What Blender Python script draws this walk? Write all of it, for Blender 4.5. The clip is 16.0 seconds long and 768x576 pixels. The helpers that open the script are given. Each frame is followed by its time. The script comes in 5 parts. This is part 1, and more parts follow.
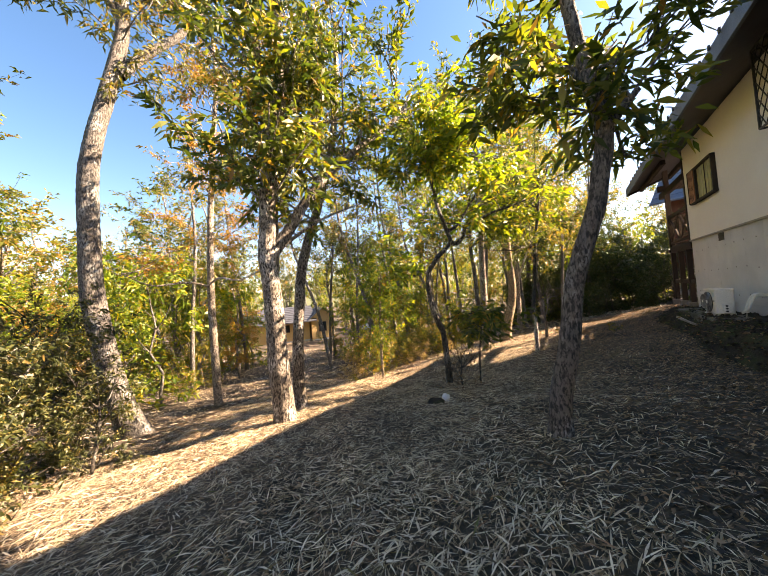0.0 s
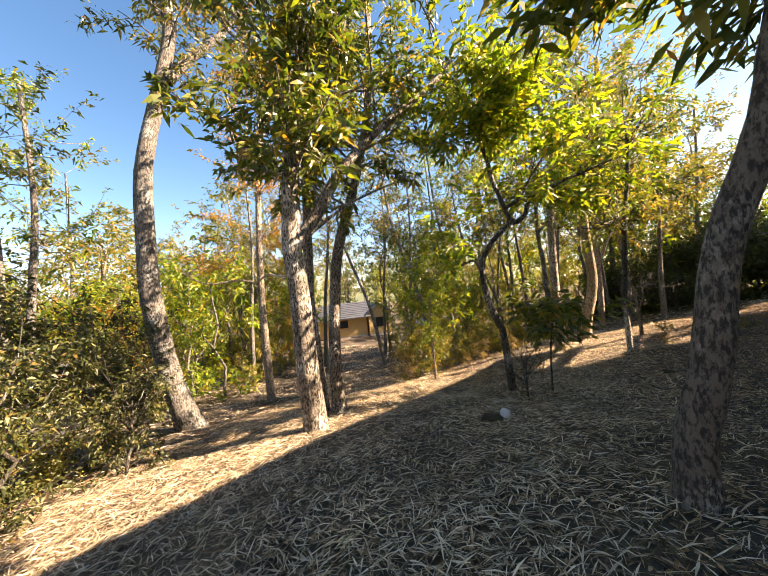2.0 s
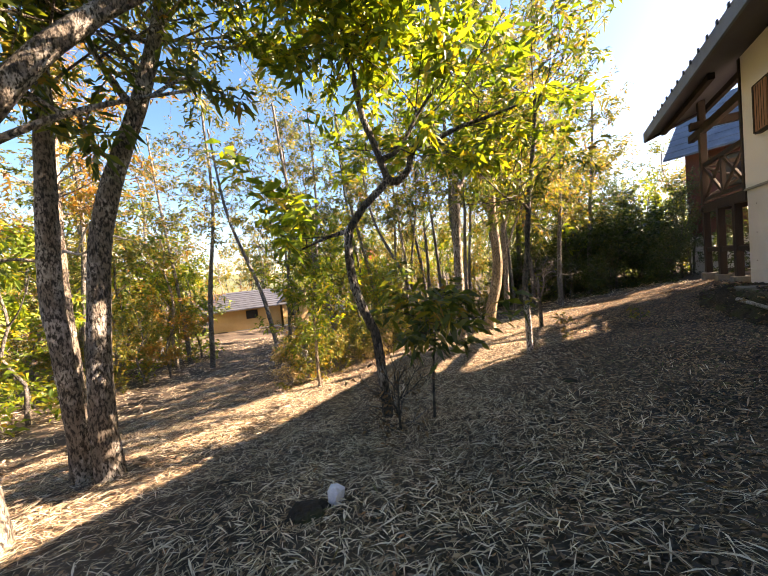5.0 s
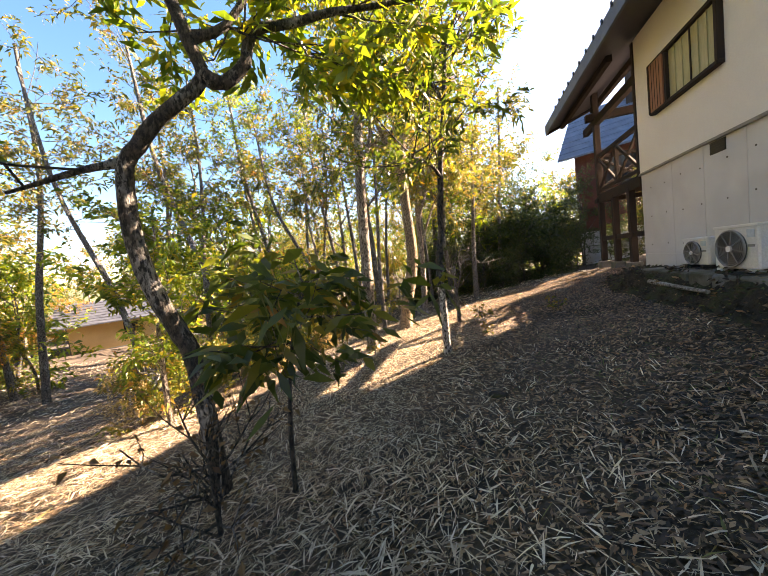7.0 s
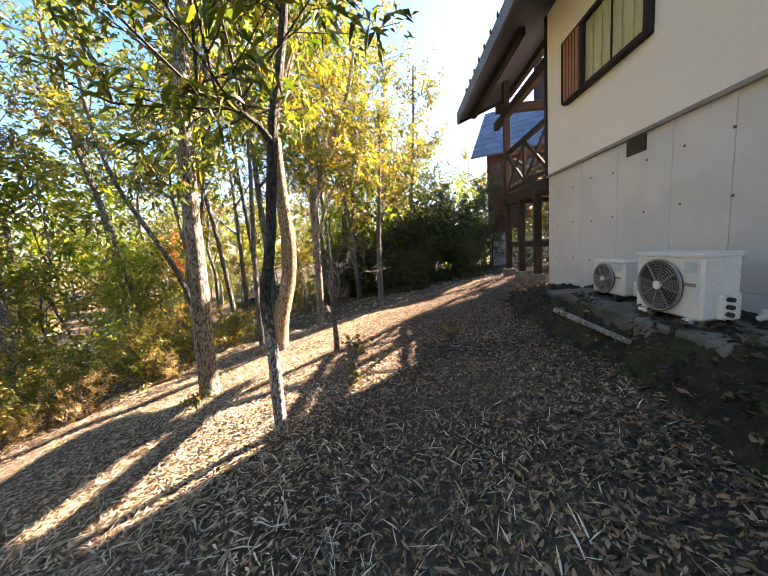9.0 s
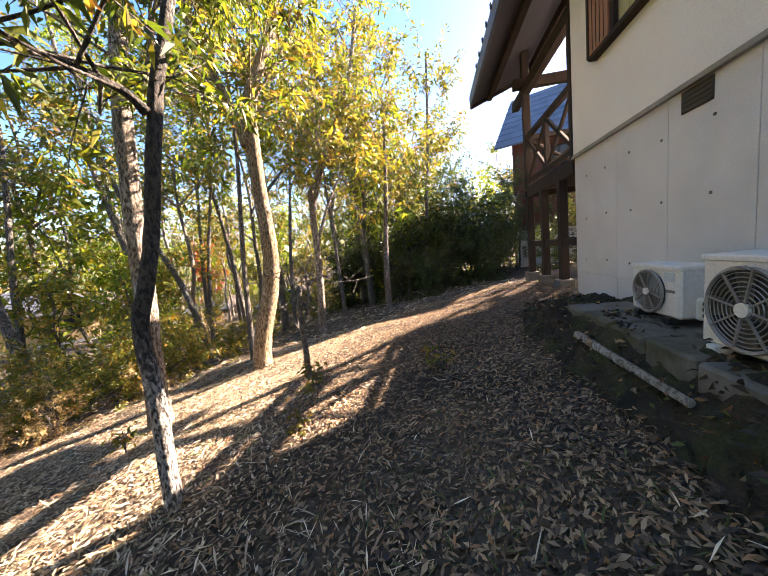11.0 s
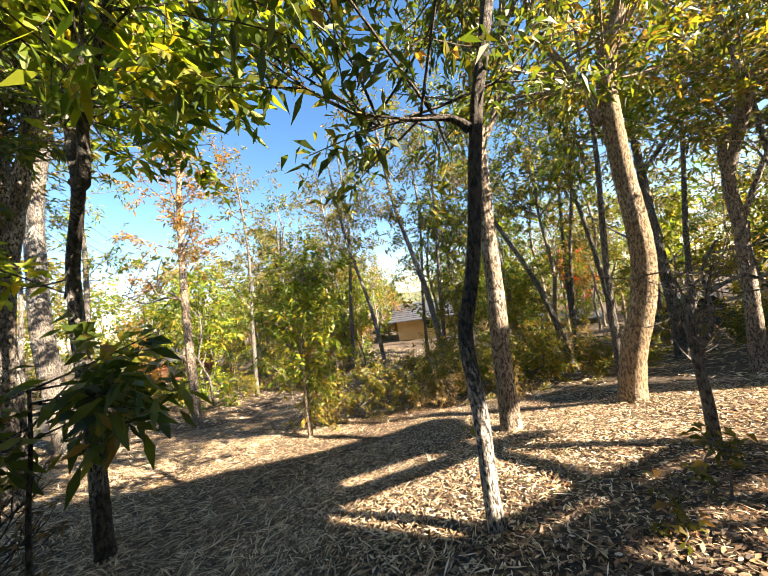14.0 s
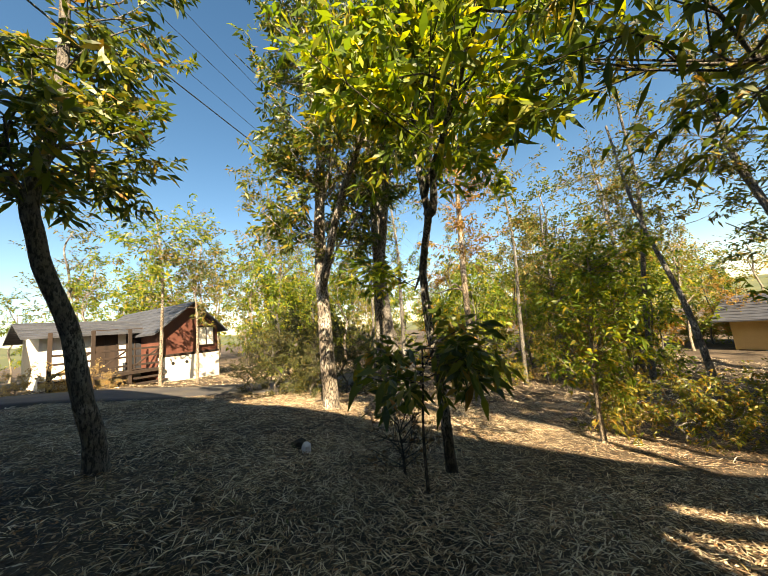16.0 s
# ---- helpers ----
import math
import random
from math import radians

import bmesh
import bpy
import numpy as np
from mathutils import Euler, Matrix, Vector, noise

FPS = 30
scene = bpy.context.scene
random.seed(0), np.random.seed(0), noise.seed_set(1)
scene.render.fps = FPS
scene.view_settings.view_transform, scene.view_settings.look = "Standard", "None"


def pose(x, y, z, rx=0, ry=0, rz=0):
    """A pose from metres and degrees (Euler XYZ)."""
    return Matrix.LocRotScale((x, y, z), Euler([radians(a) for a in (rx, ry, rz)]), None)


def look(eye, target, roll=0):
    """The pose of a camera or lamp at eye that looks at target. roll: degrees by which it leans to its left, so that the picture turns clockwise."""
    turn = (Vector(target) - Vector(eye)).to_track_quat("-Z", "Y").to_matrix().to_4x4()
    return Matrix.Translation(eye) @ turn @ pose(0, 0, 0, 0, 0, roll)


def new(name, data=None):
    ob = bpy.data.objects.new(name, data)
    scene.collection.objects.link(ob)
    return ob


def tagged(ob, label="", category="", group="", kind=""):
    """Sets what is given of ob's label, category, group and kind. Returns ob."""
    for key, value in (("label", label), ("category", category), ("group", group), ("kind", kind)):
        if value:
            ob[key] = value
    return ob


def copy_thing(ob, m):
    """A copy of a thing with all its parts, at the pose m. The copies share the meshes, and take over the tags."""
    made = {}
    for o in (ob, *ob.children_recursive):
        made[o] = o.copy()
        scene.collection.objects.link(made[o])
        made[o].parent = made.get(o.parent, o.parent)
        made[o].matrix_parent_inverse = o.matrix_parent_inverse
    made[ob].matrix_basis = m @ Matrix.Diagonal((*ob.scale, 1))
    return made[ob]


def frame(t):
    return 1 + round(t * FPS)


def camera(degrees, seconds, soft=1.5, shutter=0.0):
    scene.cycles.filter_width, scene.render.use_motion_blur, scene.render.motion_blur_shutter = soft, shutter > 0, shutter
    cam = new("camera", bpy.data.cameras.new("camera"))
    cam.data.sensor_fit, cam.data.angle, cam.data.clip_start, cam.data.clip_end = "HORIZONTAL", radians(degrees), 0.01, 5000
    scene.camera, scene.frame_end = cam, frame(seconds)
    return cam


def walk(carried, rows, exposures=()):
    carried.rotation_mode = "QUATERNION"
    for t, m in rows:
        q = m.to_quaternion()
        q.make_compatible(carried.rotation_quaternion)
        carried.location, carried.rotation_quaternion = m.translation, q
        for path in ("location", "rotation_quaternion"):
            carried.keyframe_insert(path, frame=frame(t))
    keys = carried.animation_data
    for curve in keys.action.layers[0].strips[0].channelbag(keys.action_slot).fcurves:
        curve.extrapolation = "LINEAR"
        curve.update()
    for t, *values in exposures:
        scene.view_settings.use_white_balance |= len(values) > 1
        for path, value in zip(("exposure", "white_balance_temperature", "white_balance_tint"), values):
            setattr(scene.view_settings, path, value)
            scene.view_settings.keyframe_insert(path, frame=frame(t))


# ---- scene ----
cam = camera(103.7, 16.0, soft=0.5)
PATH = [
    (0.0, pose(0.027, 0.177, 1.181, 91.25, 4.97, 2.45)),
    (0.5, pose(0.021, 0.223, 1.191, 91.98, 5.75, 9.76)),
    (1.0, pose(0.114, 0.373, 1.132, 92.24, 5.83, 12.89)),
    (1.5, pose(0.194, 0.660, 1.162, 91.96, 6.04, 13.41)),
    (2.0, pose(0.265, 1.022, 1.106, 91.39, 6.26, 13.79)),
    (2.5, pose(0.272, 1.346, 1.086, 90.85, 6.42, 13.63)),
    (3.0, pose(0.390, 1.884, 1.065, 90.24, 6.41, 13.95)),
    (3.5, pose(0.625, 2.245, 1.056, 89.47, 6.48, 13.08)),
    (4.0, pose(0.868, 2.459, 1.075, 88.53, 6.22, 9.97)),
    (6.5, pose(1.674, 4.115, 0.750, 86.16, 6.54, -10.73)),
    (7.0, pose(1.944, 4.511, 0.680, 86.01, 6.74, -13.21)),
    (7.5, pose(2.539, 5.032, 0.688, 84.17, 5.36, -19.78)),
    (8.0, pose(2.942, 5.337, 0.859, 82.88, 4.29, -24.70)),
    (8.5, pose(3.177, 5.614, 0.817, 82.83, 4.48, -26.63)),
    (9.0, pose(3.552, 5.846, 0.902, 82.45, 4.33, -26.70)),
    (11.5, pose(4.884, 6.489, 0.871, 84.22, 6.88, -15.04)),
    (12.0, pose(5.140, 6.643, 0.952, 85.88, 8.66, -6.52)),
    (12.5, pose(5.187, 6.677, 0.994, 87.74, 9.52, 1.06)),
    (13.0, pose(5.028, 7.057, 0.867, 88.66, 7.53, 16.03)),
    (13.5, pose(4.875, 7.066, 0.796, 90.19, 8.04, 26.18)),
    (14.0, pose(4.801, 6.863, 0.829, 93.40, 8.60, 42.98)),
    (14.5, pose(4.965, 6.626, 0.814, 95.65, 6.62, 59.04)),
    (15.0, pose(5.006, 6.721, 0.797, 96.93, 6.26, 74.76)),
    (15.5, pose(4.911, 6.437, 0.879, 97.59, 5.53, 83.71)),
    (16.0, pose(4.934, 6.315, 0.891, 97.36, 5.57, 89.17)),
]
walk(cam, PATH, [(0.0, 2.85, 9900, 27), (1.0, 2.65, 9900, 23), (4.0, 2.85, 9500, 27), (7.0, 3.25, 9200, 28), (9.0, 3.4, 8300, 27), (11.5, 3.2, 8100, 28), (12.5, 2.95, 8300, 25), (14.0, 2.75, 8600, 19), (16.0, 2.15, 10300, 13)])

# ---- world, sun ----
SUN_DIR = Vector((0.976, 0.218, 0.0)).normalized()
SUN_EL = radians(34.0)
world = bpy.data.worlds.new("world")
scene.world = world
world.use_nodes = True
wn = world.node_tree.nodes
sky = wn.new("ShaderNodeTexSky")
sky.sky_type = 'NISHITA'
sky.sun_disc = False
sky.sun_elevation = SUN_EL
sky.sun_rotation = math.atan2(SUN_DIR.x, SUN_DIR.y)
sky.altitude = 600
sky.ozone_density = 2.0
sky.dust_density = 0.6
wn["Background"].inputs["Strength"].default_value = 0.067
vivid = wn.new("ShaderNodeHueSaturation")
vivid.inputs["Saturation"].default_value = 1.3
world.node_tree.links.new(sky.outputs["Color"], vivid.inputs["Color"])
world.node_tree.links.new(vivid.outputs["Color"], wn["Background"].inputs["Color"])
sun_data = bpy.data.lights.new("sun", 'SUN')
sun_data.energy = 5.0
sun_data.angle = radians(0.55)
sun_data.color = (1.0, 0.93, 0.82)
sun = new("sun", sun_data)
sun.matrix_world = look((0, 0, 0), -Vector((SUN_DIR.x * math.cos(SUN_EL), SUN_DIR.y * math.cos(SUN_EL), math.sin(SUN_EL))))


# ---- materials ----
def nodes_of(name):
    m = bpy.data.materials.new(name)
    m.use_nodes = True
    nt = m.node_tree
    return m, nt, nt.nodes, nt.links, nt.nodes["Principled BSDF"]


def ramp(nt, fac, stops):
    r = nt.nodes.new("ShaderNodeValToRGB")
    e = r.color_ramp.elements
    while len(e) < len(stops):
        e.new(0.5)
    for k, (p, c) in enumerate(stops):
        e[k].position = p
        e[k].color = (*c, 1)
    nt.links.new(fac, r.inputs["Fac"])
    return r.outputs["Color"]


def noise_tex(nt, scale, detail=4.0, stretch=(1, 1, 1), coord="Object", rough=0.6):
    tc = nt.nodes.new("ShaderNodeTexCoord")
    mp = nt.nodes.new("ShaderNodeMapping")
    mp.inputs["Scale"].default_value = stretch
    n = nt.nodes.new("ShaderNodeTexNoise")
    n.inputs["Scale"].default_value = scale
    n.inputs["Detail"].default_value = detail
    n.inputs["Roughness"].default_value = rough
    nt.links.new(tc.outputs[coord], mp.inputs["Vector"])
    nt.links.new(mp.outputs["Vector"], n.inputs["Vector"])
    return n.outputs["Fac"]


def mixed(nt, fac, a, b, mode='MIX'):
    x = nt.nodes.new("ShaderNodeMix")
    x.data_type = 'RGBA'
    x.blend_type = mode
    for sock, v in ((x.inputs["Factor"], fac), (x.inputs[6], a), (x.inputs[7], b)):
        if isinstance(v, (int, float)):
            sock.default_value = v
        elif isinstance(v, tuple):
            sock.default_value = (*v, 1)
        else:
            nt.links.new(v, sock)
    return x.outputs[2]


def bumped(nt, bsdf, height, strength, dist):
    b = nt.nodes.new("ShaderNodeBump")
    b.inputs["Strength"].default_value = strength
    b.inputs["Distance"].default_value = dist
    nt.links.new(height, b.inputs["Height"])
    nt.links.new(b.outputs["Normal"], bsdf.inputs["Normal"])


def surface(name, dark, light, scale=6.0, fine=60.0, rough=0.8, bump=0.3, dist=0.01, stretch=(1, 1, 1), metal=0.0, stain=None, per_object=0.0):
    """A plain two-scale surface: broad blotches and fine grain."""
    m, nt, nodes, links, p = nodes_of(name)
    broad = noise_tex(nt, scale, 3, stretch)
    grain = noise_tex(nt, fine, 4, stretch)
    col = ramp(nt, broad, [(0.3, dark), (0.7, light)])
    g = ramp(nt, grain, [(0.25, (0.78, 0.78, 0.78)), (0.75, (1.1, 1.1, 1.1))])
    col = mixed(nt, 0.8, col, g, 'MULTIPLY')
    if stain:
        f = ramp(nt, noise_tex(nt, scale * 0.45, 5), [(0.48, (0, 0, 0)), (0.68, (1, 1, 1))])
        col = mixed(nt, f, col, stain)
    if per_object:
        oi = nodes.new("ShaderNodeObjectInfo")
        v = ramp(nt, oi.outputs["Random"], [(0, (1 - per_object,) * 3), (1, (1 + per_object,) * 3)])
        col = mixed(nt, 1.0, col, v, 'MULTIPLY')
    links.new(col, p.inputs["Base Color"])
    p.inputs["Roughness"].default_value = rough
    p.inputs["Metallic"].default_value = metal
    bumped(nt, p, grain, bump, dist)
    return m


def bark_material(name, dark, light, lichen, amount=0.5, scale=12.0):
    m, nt, nodes, links, p = nodes_of(name)
    ridges = noise_tex(nt, scale * 3.4, 5, (1, 1, 0.42), rough=0.7)
    col = ramp(nt, ridges, [(0.43, dark), (0.55, light)])
    patch = noise_tex(nt, 3.2, 5, (1, 1, 0.6), rough=0.7)
    pf = ramp(nt, patch, [(0.62 - 0.2 * amount, (0, 0, 0)), (0.74 - 0.2 * amount, (1, 1, 1))])
    speck = ramp(nt, ridges, [(0.44, (0, 0, 0)), (0.56, (1, 1, 1))])
    f = mixed(nt, 1.0, pf, speck, 'MULTIPLY')
    col = mixed(nt, f, col, lichen)
    links.new(col, p.inputs["Base Color"])
    p.inputs["Roughness"].default_value = 0.92
    bumped(nt, p, ridges, 1.0, 0.05)
    return m


def leaf_material(name, stops, trans=0.5, rough=0.45):
    """Leaves of many tints, partly see-through to light."""
    m, nt, nodes, links, p = nodes_of(name)
    geo = nodes.new("ShaderNodeNewGeometry")
    col = ramp(nt, geo.outputs["Random Per Island"], stops)
    blot = noise_tex(nt, 1.3, 2)
    col = mixed(nt, 1.0, col, ramp(nt, blot, [(0.3, (0.72, 0.74, 0.7)), (0.7, (1.18, 1.12, 1.0))]), 'MULTIPLY')
    links.new(col, p.inputs["Base Color"])
    p.inputs["Roughness"].default_value = rough
    tl = nodes.new("ShaderNodeBsdfTranslucent")
    links.new(mixed(nt, 1.0, col, (1.5, 1.5, 0.8), 'MULTIPLY'), tl.inputs["Color"])
    mx = nodes.new("ShaderNodeMixShader")
    mx.inputs["Fac"].default_value = trans
    links.new(p.outputs["BSDF"], mx.inputs[1])
    links.new(tl.outputs["BSDF"], mx.inputs[2])
    links.new(mx.outputs["Shader"], nodes["Material Output"].inputs["Surface"])
    return m


M_ground = surface("leaf_mould", (0.03, 0.021, 0.014), (0.13, 0.098, 0.068), 1.1, 38.0, 0.95, 0.8, 0.03, stain=(0.03, 0.021, 0.013))
M_asphalt = surface("asphalt", (0.035, 0.036, 0.04), (0.06, 0.06, 0.062), 1.5, 220.0, 0.85, 0.4, 0.004, stain=(0.11, 0.095, 0.07))
M_concrete = surface("concrete", (0.60, 0.61, 0.61), (0.72, 0.725, 0.715), 1.4, 90.0, 0.85, 0.15, 0.003, stain=(0.54, 0.545, 0.54), per_object=0.03)
M_conc_dark = surface("weathered_concrete", (0.11, 0.105, 0.095), (0.22, 0.21, 0.19), 3.0, 60.0, 0.94, 0.7, 0.01, stain=(0.05, 0.055, 0.025))
M_stucco = surface("white_stucco", (0.82, 0.80, 0.74), (0.88, 0.865, 0.81), 0.9, 140.0, 0.9, 0.25, 0.003)
M_darkwood = surface("dark_stained_wood", (0.014, 0.009, 0.007), (0.034, 0.02, 0.014), 4.0, 60.0, 0.85, 0.4, 0.004, (1, 1, 0.15))
M_brown = surface("brown_cladding", (0.06, 0.03, 0.018), (0.085, 0.045, 0.027), 3.0, 70.0, 0.6, 0.2, 0.003)
M_shutter = surface("red_brown_shutter", (0.26, 0.10, 0.05), (0.36, 0.15, 0.075), 5.0, 80.0, 0.5, 0.2, 0.003, (1, 1, 0.2))
M_curtain = surface("pale_lined_glass", (0.36, 0.34, 0.18), (0.46, 0.43, 0.24), 2.0, 60.0, 0.25, 0.05, 0.002, (1, 1, 0.1))
M_shingle = surface("blue_grey_shingles", (0.06, 0.085, 0.12), (0.12, 0.155, 0.20), 2.0, 50.0, 0.6, 0.4, 0.006)
M_soffit = surface("soffit_board", (0.045, 0.045, 0.06), (0.075, 0.073, 0.09), 1.5, 60.0, 0.6, 0.15, 0.003)
M_acwhite = surface("painted_white_steel", (0.72, 0.72, 0.68), (0.79, 0.785, 0.75), 1.6, 60.0, 0.4, 0.05, 0.001)
M_black = surface("black_plastic", (0.015, 0.015, 0.016), (0.03, 0.03, 0.03), 8.0, 60.0, 0.5, 0.1, 0.001)
M_grey = surface("grey_metal", (0.22, 0.22, 0.21), (0.32, 0.31, 0.3), 8.0, 60.0, 0.45, 0.1, 0.001, metal=0.3)
M_label = surface("pale_sticker", (0.45, 0.55, 0.6), (0.6, 0.7, 0.72), 30.0, 90.0, 0.4, 0.0, 0.001)
M_yellowwall = surface("ochre_render", (0.55, 0.37, 0.17), (0.66, 0.46, 0.23), 0.8, 60.0, 0.9, 0.2, 0.004)
M_slate = surface("grey_slates", (0.03, 0.035, 0.045), (0.075, 0.085, 0.105), 1.6, 20.0, 0.5, 0.5, 0.01, (1, 4, 1))
M_redbrown = surface("red_brown_boards", (0.09, 0.028, 0.02), (0.14, 0.05, 0.035), 2.0, 40.0, 0.7, 0.3, 0.004, (1, 1, 0.2))
M_glass = surface("dark_window_glass", (0.02, 0.025, 0.03), (0.035, 0.04, 0.05), 1.0, 8.0, 0.08, 0.0, 0.001)
M_stone = surface("field_stone", (0.28, 0.26, 0.23), (0.48, 0.45, 0.4), 5.0, 50.0, 0.9, 0.5, 0.01, per_object=0.2)
M_whitestone = surface("white_stone", (0.6, 0.62, 0.66), (0.75, 0.76, 0.8), 9.0, 60.0, 0.8, 0.3, 0.004)
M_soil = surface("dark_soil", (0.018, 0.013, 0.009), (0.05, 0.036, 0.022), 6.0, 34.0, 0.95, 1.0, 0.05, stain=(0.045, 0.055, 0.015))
M_carpaint = surface("dark_blue_paint", (0.02, 0.035, 0.07), (0.03, 0.05, 0.095), 1.0, 10.0, 0.25, 0.0, 0.001)
M_wire = surface("cable_rubber", (0.012, 0.012, 0.014), (0.02, 0.02, 0.022), 4.0, 30.0, 0.6, 0.0, 0.001)
M_hill = surface("wooded_hillside", (0.05, 0.075, 0.035), (0.12, 0.13, 0.05), 0.05, 0.4, 0.95, 0.5, 0.5)
M_blue = surface("blue_tin_roof", (0.10, 0.15, 0.22), (0.16, 0.22, 0.3), 1.0, 30.0, 0.4, 0.1, 0.003)

M_bark = bark_material("oak_bark", (0.03, 0.025, 0.02), (0.23, 0.20, 0.165), (0.58, 0.56, 0.52), 0.68)
M_bark_grey = bark_material("grey_lichen_bark", (0.04, 0.037, 0.034), (0.17, 0.16, 0.145), (0.34, 0.37, 0.36), 0.5, 11.0)
M_bark_pale = bark_material("pale_bark", (0.06, 0.047, 0.036), (0.33, 0.28, 0.22), (0.55, 0.53, 0.48), 0.5)
M_bark_gold = bark_material("ochre_bark", (0.10, 0.072, 0.045), (0.36, 0.27, 0.165), (0.50, 0.45, 0.36), 0.5)
M_bark_dark = bark_material("dark_bark", (0.022, 0.02, 0.017), (0.085, 0.075, 0.062), (0.36, 0.36, 0.33), 0.6)
M_deadwood = bark_material("bleached_dead_wood", (0.2, 0.18, 0.15), (0.42, 0.39, 0.34), (0.55, 0.53, 0.5), 0.5)


def sunlit_foot_bark(name, base_z, span):
    """Dark bark above; sunlight on the foot of the stem is painted in as speckled pale colour."""
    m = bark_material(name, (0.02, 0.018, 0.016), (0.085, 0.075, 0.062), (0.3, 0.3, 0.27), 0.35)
    nt = m.node_tree
    p = nt.nodes["Principled BSDF"]
    old = p.inputs["Base Color"].links[0].from_socket
    tc = nt.nodes.new("ShaderNodeTexCoord")
    sep = nt.nodes.new("ShaderNodeSeparateXYZ")
    nt.links.new(tc.outputs["Object"], sep.inputs["Vector"])
    ad = nt.nodes.new("ShaderNodeMath")
    ad.operation = 'MULTIPLY_ADD'
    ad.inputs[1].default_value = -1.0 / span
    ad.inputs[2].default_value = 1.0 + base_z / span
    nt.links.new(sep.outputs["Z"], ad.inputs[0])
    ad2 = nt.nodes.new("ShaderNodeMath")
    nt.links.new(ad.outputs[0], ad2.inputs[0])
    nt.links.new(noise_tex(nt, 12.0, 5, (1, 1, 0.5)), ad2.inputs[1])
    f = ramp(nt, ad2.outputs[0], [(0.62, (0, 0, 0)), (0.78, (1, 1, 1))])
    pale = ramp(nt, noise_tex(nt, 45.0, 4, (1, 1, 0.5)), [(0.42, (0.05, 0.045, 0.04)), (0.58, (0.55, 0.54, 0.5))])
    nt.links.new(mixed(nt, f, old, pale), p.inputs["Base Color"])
    return m


M_bark_slim = sunlit_foot_bark("dark_bark_sunlit_foot", 0.0, 1.25)
GREEN = [(0.0, (0.03, 0.058, 0.012)), (0.4, (0.065, 0.105, 0.018)), (0.72, (0.13, 0.165, 0.024)), (0.93, (0.24, 0.21, 0.035)), (1.0, (0.33, 0.17, 0.05))]
LIME = [(0.0, (0.05, 0.10, 0.018)), (0.4, (0.12, 0.20, 0.026)), (0.8, (0.24, 0.29, 0.034)), (1.0, (0.40, 0.30, 0.04))]
DARKG = [(0.0, (0.016, 0.036, 0.01)), (0.5, (0.036, 0.068, 0.016)), (0.9, (0.07, 0.105, 0.022)), (1.0, (0.15, 0.13, 0.03))]
YELLOW = [(0.0, (0.06, 0.095, 0.02)), (0.4, (0.13, 0.16, 0.028)), (0.75, (0.26, 0.22, 0.04)), (0.9, (0.33, 0.21, 0.045)), (1.0, (0.30, 0.13, 0.04))]
AMBER = [(0.0, (0.18, 0.15, 0.03)), (0.45, (0.32, 0.20, 0.04)), (0.8, (0.38, 0.17, 0.04)), (1.0, (0.24, 0.11, 0.04))]
OLIVE = [(0.0, (0.05, 0.07, 0.018)), (0.5, (0.11, 0.125, 0.028)), (0.85, (0.21, 0.17, 0.04)), (1.0, (0.28, 0.14, 0.045))]
RED = [(0.0, (0.40, 0.05, 0.02)), (1.0, (0.55, 0.11, 0.03))]
DRY = [(0.0, (0.10, 0.06, 0.035)), (1.0, (0.24, 0.155, 0.09))]
M_leaf_green = leaf_material("green_leaves", GREEN, 0.42)
M_leaf_lime = leaf_material("lime_leaves", LIME, 0.5)
M_leaf_dark = leaf_material("dark_green_leaves", DARKG, 0.35, 0.35)
M_leaf_yellow = leaf_material("yellow_leaves", YELLOW, 0.45)
M_leaf_amber = leaf_material("amber_leaves", AMBER, 0.45)
M_leaf_olive = leaf_material("olive_leaves", OLIVE, 0.45)
M_leaf_bronze = leaf_material("bronze_olive_leaves", [(0.0, (0.022, 0.034, 0.011)), (0.5, (0.05, 0.066, 0.02)), (0.85, (0.095, 0.1, 0.028)), (1.0, (0.17, 0.12, 0.04))], 0.3, 0.5)
M_leaf_red = leaf_material("red_leaves", RED, 0.4)
M_leaf_tan = leaf_material("bleached_dry_leaves", [(0.0, (0.18, 0.12, 0.06)), (0.6, (0.42, 0.31, 0.17)), (1.0, (0.56, 0.45, 0.28))], 0.4, 0.7)
M_leaf_dry = leaf_material("withered_leaves", DRY, 0.3, 0.7)
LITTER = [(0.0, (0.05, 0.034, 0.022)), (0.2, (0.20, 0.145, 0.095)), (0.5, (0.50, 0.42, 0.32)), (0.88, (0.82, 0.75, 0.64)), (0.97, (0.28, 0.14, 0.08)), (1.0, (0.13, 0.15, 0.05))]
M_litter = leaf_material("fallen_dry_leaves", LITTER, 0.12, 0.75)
M_leafmould = leaf_material("brown_fallen_leaves", [(0.0, (0.08, 0.05, 0.035)), (0.5, (0.23, 0.155, 0.105)), (0.9, (0.42, 0.30, 0.20)), (1.0, (0.36, 0.16, 0.07))], 0.12, 0.7)
# brown leaf tints set darker to carry part of the house's shade
M_leafdark = leaf_material("shade_dark_fallen_leaves", [(0.0, (0.022, 0.015, 0.011)), (0.6, (0.042, 0.027, 0.018)), (0.92, (0.10, 0.062, 0.04)), (1.0, (0.28, 0.15, 0.06))], 0.1, 0.6)
M_grass = leaf_material("low_grass", [(0.0, (0.05, 0.09, 0.03)), (1.0, (0.12, 0.15, 0.06))], 0.3, 0.6)


